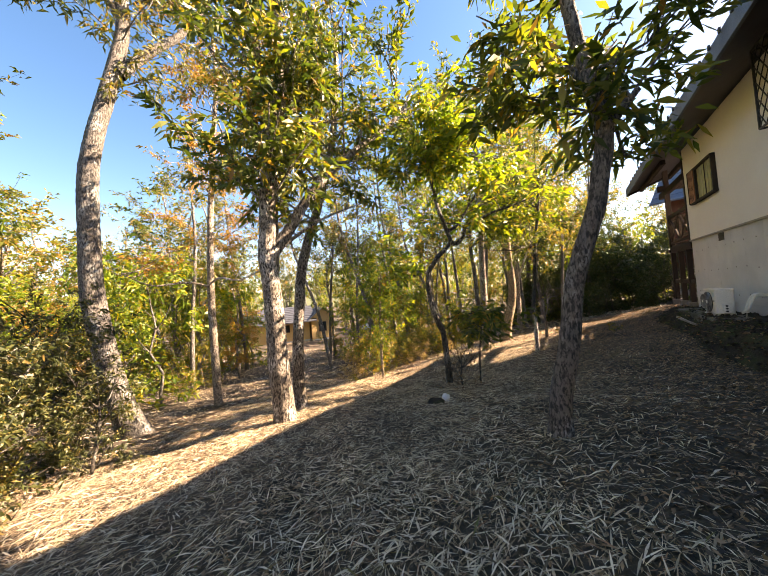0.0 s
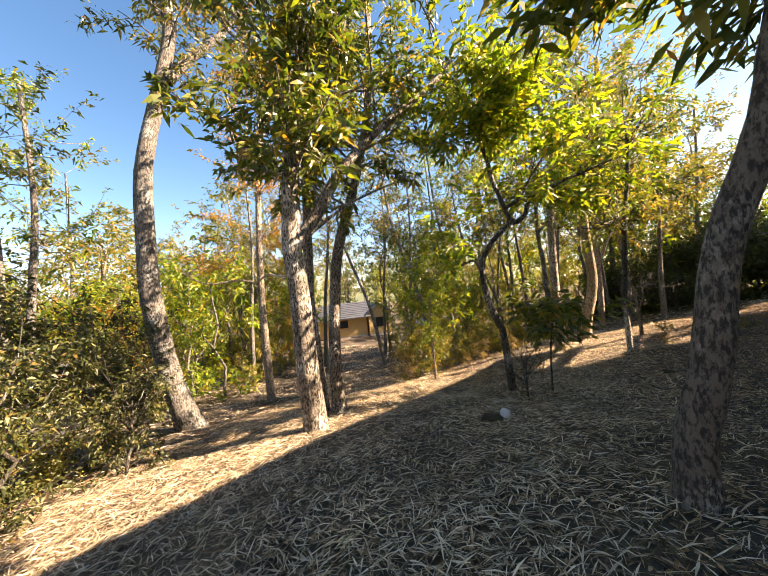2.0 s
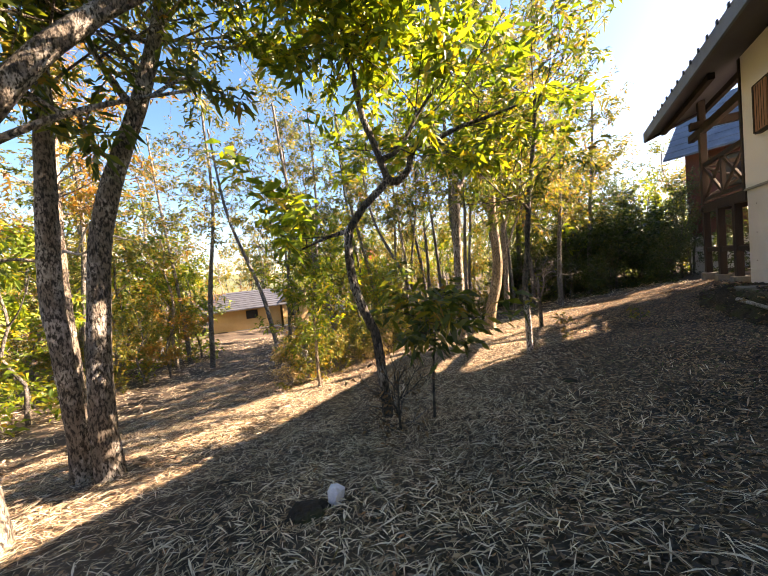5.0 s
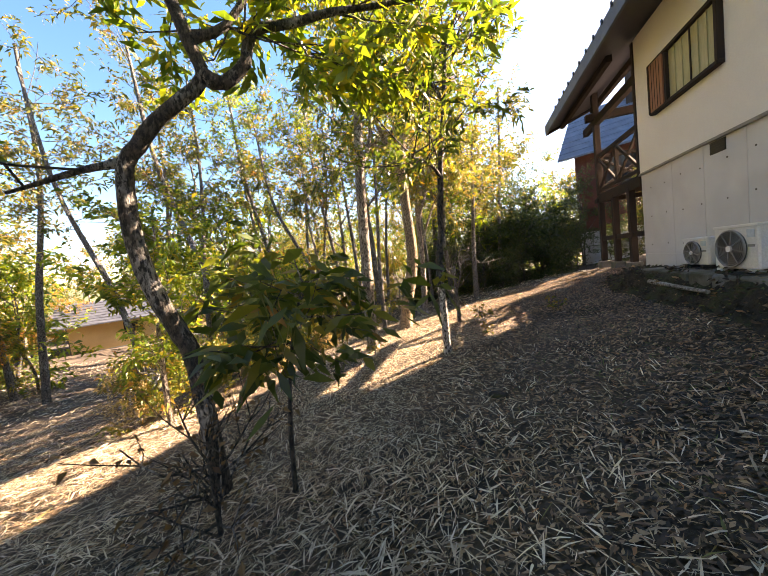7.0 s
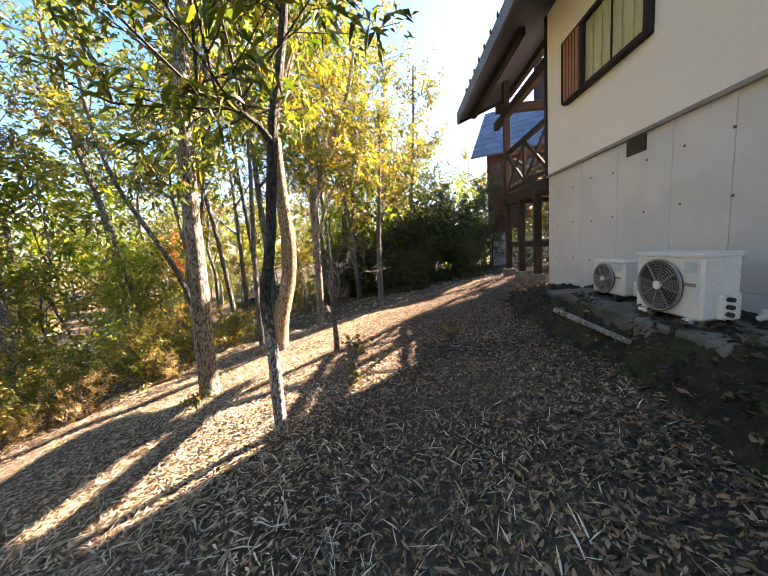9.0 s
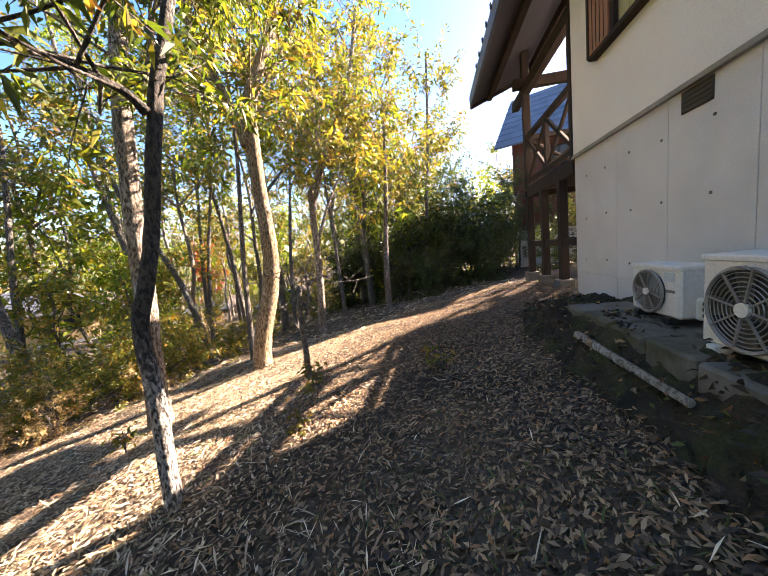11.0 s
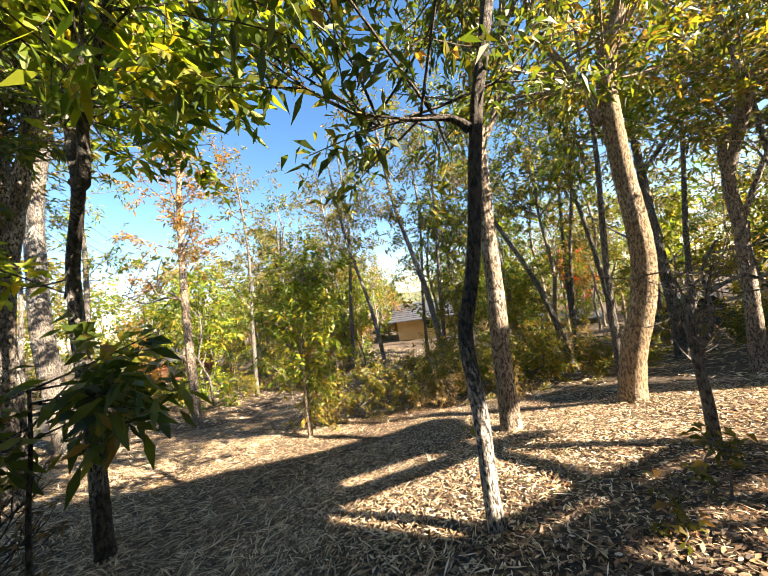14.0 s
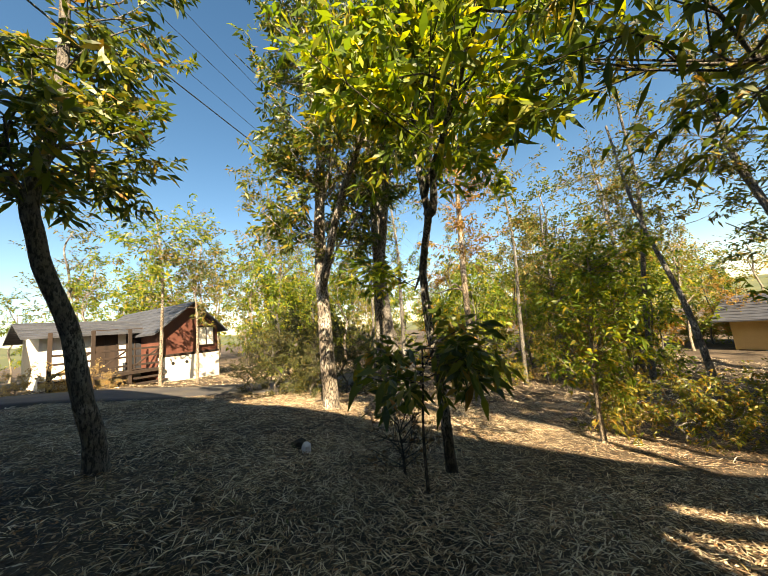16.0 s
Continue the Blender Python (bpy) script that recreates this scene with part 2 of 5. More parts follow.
# ---- mesh helpers ----
def mesh_quads(name, verts, quads, smooth=False):
    verts = np.asarray(verts, dtype=np.float32)
    quads = np.asarray(quads, dtype=np.int32)
    me = bpy.data.meshes.new(name)
    me.vertices.add(len(verts))
    me.vertices.foreach_set("co", verts.ravel())
    me.loops.add(quads.size)
    me.loops.foreach_set("vertex_index", quads.ravel())
    me.polygons.add(len(quads))
    me.polygons.foreach_set("loop_start", np.arange(0, quads.size, quads.shape[1], dtype=np.int32))
    me.polygons.foreach_set("use_smooth", np.full(len(quads), smooth, dtype=bool))
    me.update(calc_edges=True)
    me.validate()
    return me


def put(name, me, material, parent=None, label=""):
    me.materials.clear()
    me.materials.append(material)
    ob = new(name, me)
    if parent is not None:
        ob.parent = parent
    if label:
        ob["label"] = label
    return ob


def part(name, bm, material, parent=None, label=""):
    me = bpy.data.meshes.new(name)
    bm.to_mesh(me)
    bm.free()
    return put(name, me, material, parent, label)


def empty(name, m, label, category, group="", kind=""):
    ob = new(name)
    ob.empty_display_size = 0.2
    ob.matrix_world = m
    return tagged(ob, label, category, group, kind)


def box(lo, hi, bevel=0.006):
    bm = bmesh.new()
    lo, hi = Vector(lo), Vector(hi)
    bmesh.ops.create_cube(bm, size=1.0, matrix=Matrix.Translation((lo + hi) / 2) @ Matrix.Diagonal((*(hi - lo), 1)))
    if bevel:
        bmesh.ops.bevel(bm, geom=bm.edges[:], offset=bevel, segments=1, affect='EDGES')
    return bm


def beam(a, b, w, d, bevel=0.006):
    """A square timber from a to b."""
    a, b = Vector(a), Vector(b)
    bm = box((-w / 2, -d / 2, 0), (w / 2, d / 2, (b - a).length), bevel)
    q = (b - a).to_track_quat('Z', 'Y').to_matrix().to_4x4()
    bmesh.ops.transform(bm, matrix=Matrix.Translation(a) @ q, verts=bm.verts[:])
    return bm


def prism(points, axis_lo, axis_hi, place):
    """A polygon (list of 2D points) drawn out between two values of the third axis; place maps (u, v, w) to xyz."""
    bm = bmesh.new()
    n = len(points)
    a = [bm.verts.new(place(u, v, axis_lo)) for u, v in points]
    b = [bm.verts.new(place(u, v, axis_hi)) for u, v in points]
    bm.faces.new(a)
    bm.faces.new(b[::-1])
    for k in range(n):
        bm.faces.new((a[k], b[k], b[(k + 1) % n], a[(k + 1) % n]))
    bmesh.ops.recalc_face_normals(bm, faces=bm.faces[:])
    return bm


def disc(centre, normal, r, depth, sides=20, r2=None):
    bm = bmesh.new()
    q = Vector(normal).to_track_quat('Z', 'Y').to_matrix().to_4x4()
    bmesh.ops.create_cone(bm, cap_ends=True, segments=sides, radius1=r, radius2=r if r2 is None else r2, depth=depth, matrix=Matrix.Translation(centre) @ q)
    return bm


def spline(pts, step):
    """Points of a smooth line through pts, about step apart."""
    p = np.array(pts, dtype=float)
    p = np.vstack([2 * p[0] - p[1], p, 2 * p[-1] - p[-2]])
    out = []
    for i in range(1, len(p) - 2):
        n = max(2, int(np.linalg.norm(p[i + 1] - p[i]) / step))
        t = np.linspace(0, 1, n, endpoint=False)[:, None]
        out.append(0.5 * (2 * p[i] + (p[i + 1] - p[i - 1]) * t + (2 * p[i - 1] - 5 * p[i] + 4 * p[i + 1] - p[i + 2]) * t ** 2 + (3 * p[i] - p[i - 1] - 3 * p[i + 1] + p[i + 2]) * t ** 3))
    out.append(p[-2][None])
    return np.vstack(out)


def tube(pts, r0, r1, sides=10, step=0.12, rugged=0.0, flare=0.0, rng=None, power=1.0):
    """A tapering limb along pts: rings of verts and quads, with ridged bark where rugged."""
    c = spline(pts, step)
    n = len(c)
    t = np.gradient(c, axis=0)
    t /= np.linalg.norm(t, axis=1)[:, None] + 1e-9
    ref = np.array([1.0, 0.13, 0.0]) if abs(t[0, 0]) < 0.8 else np.array([0.0, 1.0, 0.1])
    u = np.cross(t, ref)
    u /= np.linalg.norm(u, axis=1)[:, None] + 1e-9
    w = np.cross(t, u)
    d = np.concatenate([[0], np.cumsum(np.linalg.norm(np.diff(c, axis=0), axis=1))])
    f = (d / d[-1]) ** power
    rad = r0 + (r1 - r0) * f
    if flare:
        rad = rad * (1 + flare * np.exp(-d / (r0 * 1.6)))
    a = np.linspace(0, 2 * np.pi, sides, endpoint=False)
    rr = np.repeat(rad[:, None], sides, 1)
    if rugged and rng is not None:
        ph = rng.uniform(0, 6.28, 4)
        lobes = 0.5 * np.sin(3 * a[None] + ph[0] + d[:, None] * 0.9) + 0.5 * np.sin(5 * a[None] + ph[1] - d[:, None] * 1.7)
        if flare:
            lobes = lobes * (1 + 4 * np.exp(-d / (r0 * 2.2)))[:, None]
        rr = rr * (1 + rugged * (0.5 * lobes + rng.normal(0, 0.55, (n, sides)) + 0.5 * np.sin(d[:, None] * 2.3 + ph[2])))
    v = c[:, None] + rr[..., None] * (np.cos(a)[None, :, None] * u[:, None] + np.sin(a)[None, :, None] * w[:, None])
    i = np.arange(n - 1)[:, None] * sides + np.arange(sides)[None]
    j = np.arange(n - 1)[:, None] * sides + (np.arange(sides)[None] + 1) % sides
    q = np.stack([i, j, j + sides, i + sides], -1).reshape(-1, 4)
    return v.reshape(-1, 3), q, c, rad


def merged(pieces):
    vs, qs, k = [], [], 0
    for v, q in pieces:
        vs.append(v)
        qs.append(q + k)
        k += len(v)
    return np.vstack(vs), np.vstack(qs)


def unit(v):
    return v / (np.linalg.norm(v, axis=-1, keepdims=True) + 1e-9)


def leaf_quads(base, way, length, width, rng, curl=0.25, fine=False):
    """Leaves as folded, pointed blades: one four-cornered face each, bent along the midrib."""
    n = len(base)
    side = unit(np.cross(way, rng.normal(0, 1, (n, 3))))
    up = np.cross(side, way)
    l = length[:, None]
    w = width[:, None]
    tip = base + way * l - np.array([0, 0, 1.0]) * l * curl
    if fine:
        drop = np.array([0, 0, 1.0]) * l * curl
        a = base + way * l * 0.48 - drop * 0.25
        v = np.stack([base + side * w * 0.08, base - side * w * 0.08, a - side * w * 0.5 + up * w * 0.14, a + side * w * 0.5 + up * w * 0.14,
                      tip - side * w * 0.05, tip + side * w * 0.05], 1).reshape(-1, 3)
        k = np.arange(n)[:, None] * 6
        return v, np.concatenate([k + np.array([0, 1, 2, 3]), k + np.array([3, 2, 4, 5])], 1).reshape(-1, 4)
    mid = base + way * l * 0.5 + up * w * 0.25
    v = np.stack([base, mid + side * w * 0.5, tip, mid - side * w * 0.5], 1).reshape(-1, 3)
    return v, np.arange(4 * n).reshape(n, 4)


def whorls(tips, ways, per, size, slim, rng, curl=0.3, fine=False):
    """Clusters of leaves that spread from twig tips."""
    n = len(tips)
    base = np.repeat(tips, per, 0) + rng.normal(0, size * 0.35, (n * per, 3))
    way = unit(np.repeat(ways, per, 0) * 0.5 + rng.normal(0, 0.75, (n * per, 3)) * np.array([1, 1, 0.6]))
    length = size * rng.uniform(0.6, 1.25, n * per)
    return leaf_quads(base, way, length, length * slim, rng, curl, fine)


def boughs(starts, ways, length, rng, wood, r, droop=0.0, kids=3, depth=2, cheap=False):
    """Grow twigs from starts; returns the tips, and adds the wood."""
    tips, tw = [], []
    jobs = [(s, w, length * rng.uniform(0.7, 1.2), r, depth) for s, w in zip(starts, ways)]
    while jobs:
        s, w, l, rr, dep = jobs.pop()
        bend = rng.normal(0, 0.28, 3) * l
        e = s + w * l + bend * 0.5 + np.array([0, 0, (0.12 - droop) * l])
        m = s + w * l * 0.5 + bend * 0.5
        v, q, c, _ = tube([s, m, e], rr, rr * 0.45, 3 if cheap or rr < 0.012 else 4, l if cheap else max(0.15, l / 4))
        if not cheap or dep > 1:
            wood.append((v, q))
        if dep <= 1:
            for k in np.linspace(0.35, 1, 4):
                p = c[int(k * (len(c) - 1))]
                tips.append(p)
                tw.append(unit(w + rng.normal(0, 0.3, 3)))
        if dep > 1:
            for k in range(kids):
                p = c[int(rng.uniform(0.35, 1.0) * (len(c) - 1))]
                jobs.append((p, unit(w * 0.8 + rng.normal(0, 0.6, 3)), l * rng.uniform(0.45, 0.75), rr * 0.55, dep - 1))
    return np.array(tips), np.array(tw)


def tree(name, label, base, trunk, r0, r1, limbs, bark, leaf, seed, boughs_n=26, bough_len=1.3, low=0.45, per=7, size=0.13, slim=0.3,
         category="tree", sides=18, rugged=0.05, flare=0.35, droop=0.0, group="", kids=3, extra=(), crown_label="", step=0.08, fine=False, flat=1.0, cheap=False):
    """A tree with a ridged trunk, limbs, twigs and a crown of single leaves. Points are given in the world."""
    rng = np.random.default_rng(seed)
    b = np.array(base, dtype=float)
    root = empty(name, Matrix.Translation(base), label, category, group)
    tp = np.array(trunk, dtype=float) - b
    v, q, c, rad = tube(tp, r0, r1, sides, step, rugged, flare, rng)
    put("trunk", mesh_quads("trunk", v, q, True), bark, root)
    starts, ways = [], []
    k0 = int(len(c) * low)
    for k in rng.integers(k0, len(c), boughs_n):
        a = rng.uniform(0, 6.283)
        starts.append(c[k])
        ways.append(unit(np.array([math.cos(a), math.sin(a), flat * rng.uniform(0.05, 0.9)])))
    for pts, la, lb, *count in limbs:
        lp = np.array(pts, dtype=float) - b
        v, q, lc, _ = tube(lp, la, lb, 5 if cheap else 12, 0.6 if cheap else 0.1, rugged * 0.8, 0.25, rng)
        put("limb", mesh_quads("limb", v, q, True), bark, root)
        for k in rng.integers(int(len(lc) * 0.3), len(lc), count[0] if count else max(5, boughs_n // 3)):
            a = rng.uniform(0, 6.283)
            starts.append(lc[k])
            ways.append(unit(np.array([math.cos(a), math.sin(a), flat * rng.uniform(-0.1, 0.8)])))
    for p, w in extra:
        starts.append(np.array(p) - b)
        ways.append(unit(np.array(w, dtype=float)))
    wood = []
    tips, tw = boughs(starts, ways, bough_len, rng, wood, min(0.02, max(0.009, r1 * 0.35)), droop, kids, 2, cheap)
    put("branchwork", mesh_quads("branchwork", *merged(wood), True), bark, root)["kind"] = "stuff"
    if per:
        v, q = whorls(tips, tw, per, size, slim, rng, 0.3, fine)
        put("crown", mesh_quads("crown", v, q), leaf, root, crown_label)["kind"] = "stuff"
    return root


# ---- ground ----
GROUND = [((0, 0), -1.105), ((0, 1), -1.591), ((0, 2), -0.140), ((0, 3), -0.207), ((0, 4), -0.067), ((1, 0), 0.996), ((1, 1), 0.480), ((1, 2), -0.553), ((1, 3), -0.411), ((2, 0), 0.280), ((2, 1), 0.458), ((2, 2), -0.025), ((3, 0), 0.518), ((3, 1), -0.327), ((4, 0), 0.354)]
SWELLS = [(-1.7, 5.2, 0.144), (-5.9, 7.1, -0.022), (1.4, 3.2, 0.178), (1.3, 7.1, -0.079), (3.8, 8.7, 0.054), (4.2, 12.4, 0.101), (-0.6, 10.1, -0.088), (-5.8, 9.5, -0.073), (9.4, 10.2, 0.089), (6.9, 7.3, -0.044), (0.2, 0.2, -0.066), (2.2, 4.2, -0.082), (5.6, 6.0, -0.101), (3.6, 5.2, -0.099)]


def ground_z(x, y):
    """The height of the slope: smooth with slight swells, levelling out far off."""
    x, y = np.asarray(x, dtype=float), np.asarray(y, dtype=float)
    u, w = np.tanh(x / 10.0), np.tanh((y - 8.0) / 12.0)
    return sum(c * u ** i * w ** j for (i, j), c in GROUND) + sum(h * np.exp(-((x - a) ** 2 + (y - b) ** 2) / 5.78) for a, b, h in SWELLS)


def gpt(x, y, dz=0.0):
    return (x, y, float(ground_z(x, y)) + dz)


def axis(lo, hi, fine_lo, fine_hi, step):
    mid = np.arange(fine_lo, fine_hi + step / 2, step)
    out = lambda a, b: a + (b - a) * (np.linspace(0, 1, 26)[1:] ** 2.6)
    return np.concatenate([out(fine_lo, lo)[::-1], mid, out(fine_hi, hi)])


gx, gy = axis(-900, 700, -14, 16, 0.16), axis(-500, 1200, -10, 34, 0.16)
GX, GY = np.meshgrid(gx, gy)
rng0 = np.random.default_rng(3)
lumps = sum(a * np.sin(GX * fx + px) * np.sin(GY * fy + py) for a, fx, fy, px, py in ((0.03, 1.3, 1.1, 0, 1), (0.02, 2.7, 3.1, 2, 0.3), (0.012, 5.3, 4.7, 1, 2)))
near = np.exp(-((GX / 40) ** 2 + ((GY - 8) / 40) ** 2))
GZ = ground_z(GX, GY) + near * (lumps + rng0.normal(0, 0.008, GX.shape))
nx, ny = len(gx), len(gy)
gi = (np.arange(ny - 1)[:, None] * nx + np.arange(nx - 1)[None]).reshape(-1)
ground = put("ground", mesh_quads("ground", np.stack([GX, GY, GZ], -1).reshape(-1, 3), np.stack([gi, gi + 1, gi + 1 + nx, gi + nx], -1), True), M_ground)
tagged(ground, "sloping woodland ground covered in brown dry leaves", "ground", kind="structure")


def ribbon(name, pts, half, material, lift, label, category):
    c = spline(pts, 0.5)
    t = np.gradient(c, axis=0)
    t = unit(np.concatenate([t[:, :2], np.zeros((len(t), 1))], 1))
    s = np.stack([t[:, 1], -t[:, 0], t[:, 2]], 1)
    cols = []
    for k in np.linspace(-1, 1, 9):
        p = c + s * half * k
        p[:, 2] = np.maximum(ground_z(p[:, 0], p[:, 1]), 0 * p[:, 0] - 50) + lift + 0.03 * (1 - k * k)
        cols.append(p)
    low = cols[0].copy()
    low[:, 2] -= 0.3
    high = cols[-1].copy()
    high[:, 2] -= 0.3
    v = np.stack([low, *cols, high], 1)
    n, m = v.shape[:2]
    i = (np.arange(n - 1)[:, None] * m + np.arange(m - 1)[None]).reshape(-1)
    ob = put(name, mesh_quads(name, v.reshape(-1, 3), np.stack([i, i + 1, i + 1 + m, i + m], -1), True), material)
    return tagged(ob, label, category, kind="structure")


LANE = [(3.0, -13.5, 0), (-0.8, -8.2, 0), (-4.2, -2.6, 0), (-4.5, -0.2, 0), (-5.8, 1.9, 0), (-7.6, 3.6, 0), (-9.6, 5.0, 0), (-13.0, 6.4, 0), (-19, 7.5, 0), (-32, 8, 0)]
ribbon("road", LANE, 1.35, M_asphalt, 0.07,
       "narrow grey asphalt lane strewn with leaves at its edges", "road")


def off_lane(x, y):
    """True where a point lies clear of the lane."""
    line = spline(LANE, 0.7)
    near_d = np.full(np.shape(x), 1e9)
    for a, b, _ in line:
        near_d = np.minimum(near_d, (x - a) ** 2 + (y - b) ** 2)
    return near_d > 1.25 ** 2


# ---- the house on the slope ----
T_AX, N_OUT = Vector((0.49701, 0.86774, 0)), Vector((-0.86774, 0.49701, 0))
WALL_X, WALL_Y, WALL_Z = 2.3996, -1.9612, -1.0035
H_M = Matrix(((T_AX.x, N_OUT.x, 0, WALL_X), (T_AX.y, N_OUT.y, 0, WALL_Y), (0, 0, 1, WALL_Z), (0, 0, 0, 1)))
S0, S1, DEPTH = -3.0, 13.44, 8.0
ZC, EAVE_O, EAVE_Z, PITCH, ROOF_END, GABLE = 3.0, 0.9, 5.5, 0.36, 17.15, 15.4


def house():
    h = empty("house", H_M, "white stuccoed house on a concrete base with dark timber balcony", "house")
    part("base_wall", box((S0, -DEPTH, -1.2), (S1, -0.04, ZC), 0), M_conc_dark, h)
    # cast panels, parted by narrow joints
    edges = [S1, 12.4, 11.6, 10.8, 10.2, 9.4, 8.62, 7.64, 6.66, 5.68, 4.7, 3.72, 2.74, 1.76, 0.78, -0.2, -1.2, -3.0]
    for a, b in zip(edges[1:], edges):
        for zl, zh in ((-1.0, 1.3), (1.3, ZC)):
            part("concrete_panel", box((a + 0.0025, -0.045, zl + 0.0015), (b - 0.0025, 0.0, zh - 0.0015), 0.003), M_concrete, h)
    rng = np.random.default_rng(5)
    for s in np.arange(4.3, S1, 0.49):
        for z in (1.5, 2.1, 2.68):
            part("tie_hole", disc((s + rng.uniform(-0.03, 0.03), -0.002, z + rng.uniform(-0.03, 0.03)), (0, 1, 0), 0.014, 0.012, 10), M_conc_dark, h)
    ridge_o = -DEPTH / 2
    top = lambda o: EAVE_Z + (EAVE_O - o) * PITCH if o > ridge_o else EAVE_Z + (EAVE_O - ridge_o) * PITCH - (ridge_o - o) * PITCH
    prof = [(0.025, ZC + 0.02), (0.025, top(0.025) - 0.05), (ridge_o, top(ridge_o) - 0.05), (-DEPTH, top(-DEPTH) - 0.05), (-DEPTH, ZC + 0.02)]
    part("upper_wall", prism(prof, S0, S1, lambda u, v, w: (w, u, v)), M_stucco, h, "off-white stuccoed upper wall")
    part("flashing", box((S0, 0.0, ZC - 0.02), (S1 + 0.02, 0.045, ZC + 0.025), 0.004), M_grey, h)
    part("corner_trim", box((S1 - 0.02, -0.1, ZC), (S1 + 0.06, 0.05, 5.75), 0.004), M_darkwood, h)
    part("brown_wall", box((S0, 0.0, ZC + 0.03), (8.3, 0.10, 5.8), 0.005), M_brown, h, "dark brown clad bay of the wall")
    # roof with two slopes, a thick edge and courses of shingles
    th = 0.2
    for sgn in (1, -1):
        lo_o = EAVE_O if sgn > 0 else 2 * ridge_o - EAVE_O
        a, b = (lo_o, EAVE_Z), (ridge_o, top(ridge_o))
        pts = [a, b, (b[0], b[1] + th), (a[0], a[1] + th)]
        end = ROOF_END if sgn > 0 else GABLE
        part("roof_slope", prism(pts, S0 - 0.8, GABLE, lambda u, v, w: (w, u, v)), M_soffit, h)
        for k in range(18):
            f0, f1 = k / 18, (k + 1.15) / 18
            p0 = (a[0] + (b[0] - a[0]) * f0, a[1] + (b[1] - a[1]) * f0 + th)
            p1 = (a[0] + (b[0] - a[0]) * min(1, f1), a[1] + (b[1] - a[1]) * min(1, f1) + th)
            part("shingle_course", prism([(p0[0], p0[1] + 0.004), (p1[0], p1[1] + 0.004), (p1[0], p1[1] + 0.01), (p0[0], p0[1] + 0.03)], S0 - 0.85, GABLE + 0.05, lambda u, v, w: (w, u, v)), M_shingle, h)
        part("fascia", box((S0 - 0.82, lo_o - 0.02, EAVE_Z - 0.06), (end + 0.02, lo_o + 0.03, EAVE_Z + 0.24), 0.006), M_shingle if sgn > 0 else M_darkwood, h)
    for k in range(int((ROOF_END - S0) / 0.42)):
        s = S0 - 0.6 + k * 0.42
        part("eave_clip", box((s, EAVE_O + 0.03, EAVE_Z + 0.19), (s + 0.05, EAVE_O + 0.06, EAVE_Z + 0.27), 0.004), M_black, h)
    # the porch roof carries the front slope on over the balcony
    PO = -0.5
    pts = [(EAVE_O, EAVE_Z), (PO, top(PO)), (PO, top(PO) + th), (EAVE_O, EAVE_Z + th)]
    part("porch_roof", prism(pts, GABLE, ROOF_END, lambda u, v, w: (w, u, v)), M_soffit, h)
    part("porch_shingles", prism([(u, v + th + 0.004) for u, v in pts[:2]] + [(PO, top(PO) + th + 0.03), (EAVE_O, EAVE_Z + th + 0.03)], GABLE + 0.06, ROOF_END + 0.05, lambda u, v, w: (w, u, v)), M_shingle, h)
    bargeboard = [(EAVE_O, EAVE_Z - 0.08), (PO, top(PO) - 0.08), (PO, top(PO) + 0.2), (EAVE_O, EAVE_Z + 0.2)]
    part("bargeboard", prism(bargeboard, ROOF_END - 0.02, ROOF_END + 0.05, lambda u, v, w: (w, u, v)), M_darkwood, h)
    # window with a sliding shutter
    win = part("window", box((11.12, 0.02, 4.02), (12.26, 0.06, 4.84), 0.004), M_curtain, h, "dark-framed window lined with pale yellowish panels")
    for lo, hi in (((11.06, 0.02, 3.96), (12.74, 0.12, 4.02)), ((11.06, 0.02, 4.84), (12.74, 0.12, 4.90)), ((11.06, 0.02, 4.02), (11.12, 0.11, 4.84)), ((12.22, 0.02, 4.02), (12.29, 0.11, 4.84)), ((12.69, 0.02, 3.98), (12.74, 0.14, 4.88))):
        part("window_frame", box(lo, hi, 0.006), M_darkwood, win)
    for s in np.linspace(11.12, 12.22, 7)[1:-1]:
        mid = abs(s - 11.67) < 0.02
        part("glazing_bar", box((s - (0.012 if mid else 0.004), 0.055, 4.02), (s + (0.012 if mid else 0.004), 0.075, 4.84), 0.002), M_darkwood if mid else M_curtain, win)
    sh = part("shutter", box((12.29, 0.06, 4.0), (12.69, 0.13, 4.86), 0.005), M_shutter, h, "red-brown wooden shutter box")
    for s in np.linspace(12.29, 12.69, 6)[1:-1]:
        part("groove_strip", box((s - 0.004, 0.128, 4.02), (s + 0.004, 0.135, 4.84), 0.002), M_darkwood, sh)
    for a, b in ((11.14, 11.44), (7.35, 7.75)):
        vt = part("vent", box((a, -0.01, 2.79), (b, 0.012, 2.97), 0.003), M_black, h, "black wall vent")
        for z in np.linspace(2.80, 2.95, 5):
            part("slat", box((a + 0.01, 0.008, z), (b - 0.01, 0.02, z + 0.008), 0), M_black, vt)
    lw = part("lattice_window", box((7.25, 0.10, 4.4), (8.15, 0.14, 5.6), 0.004), M_glass, h, "dark window behind a black diamond lattice")
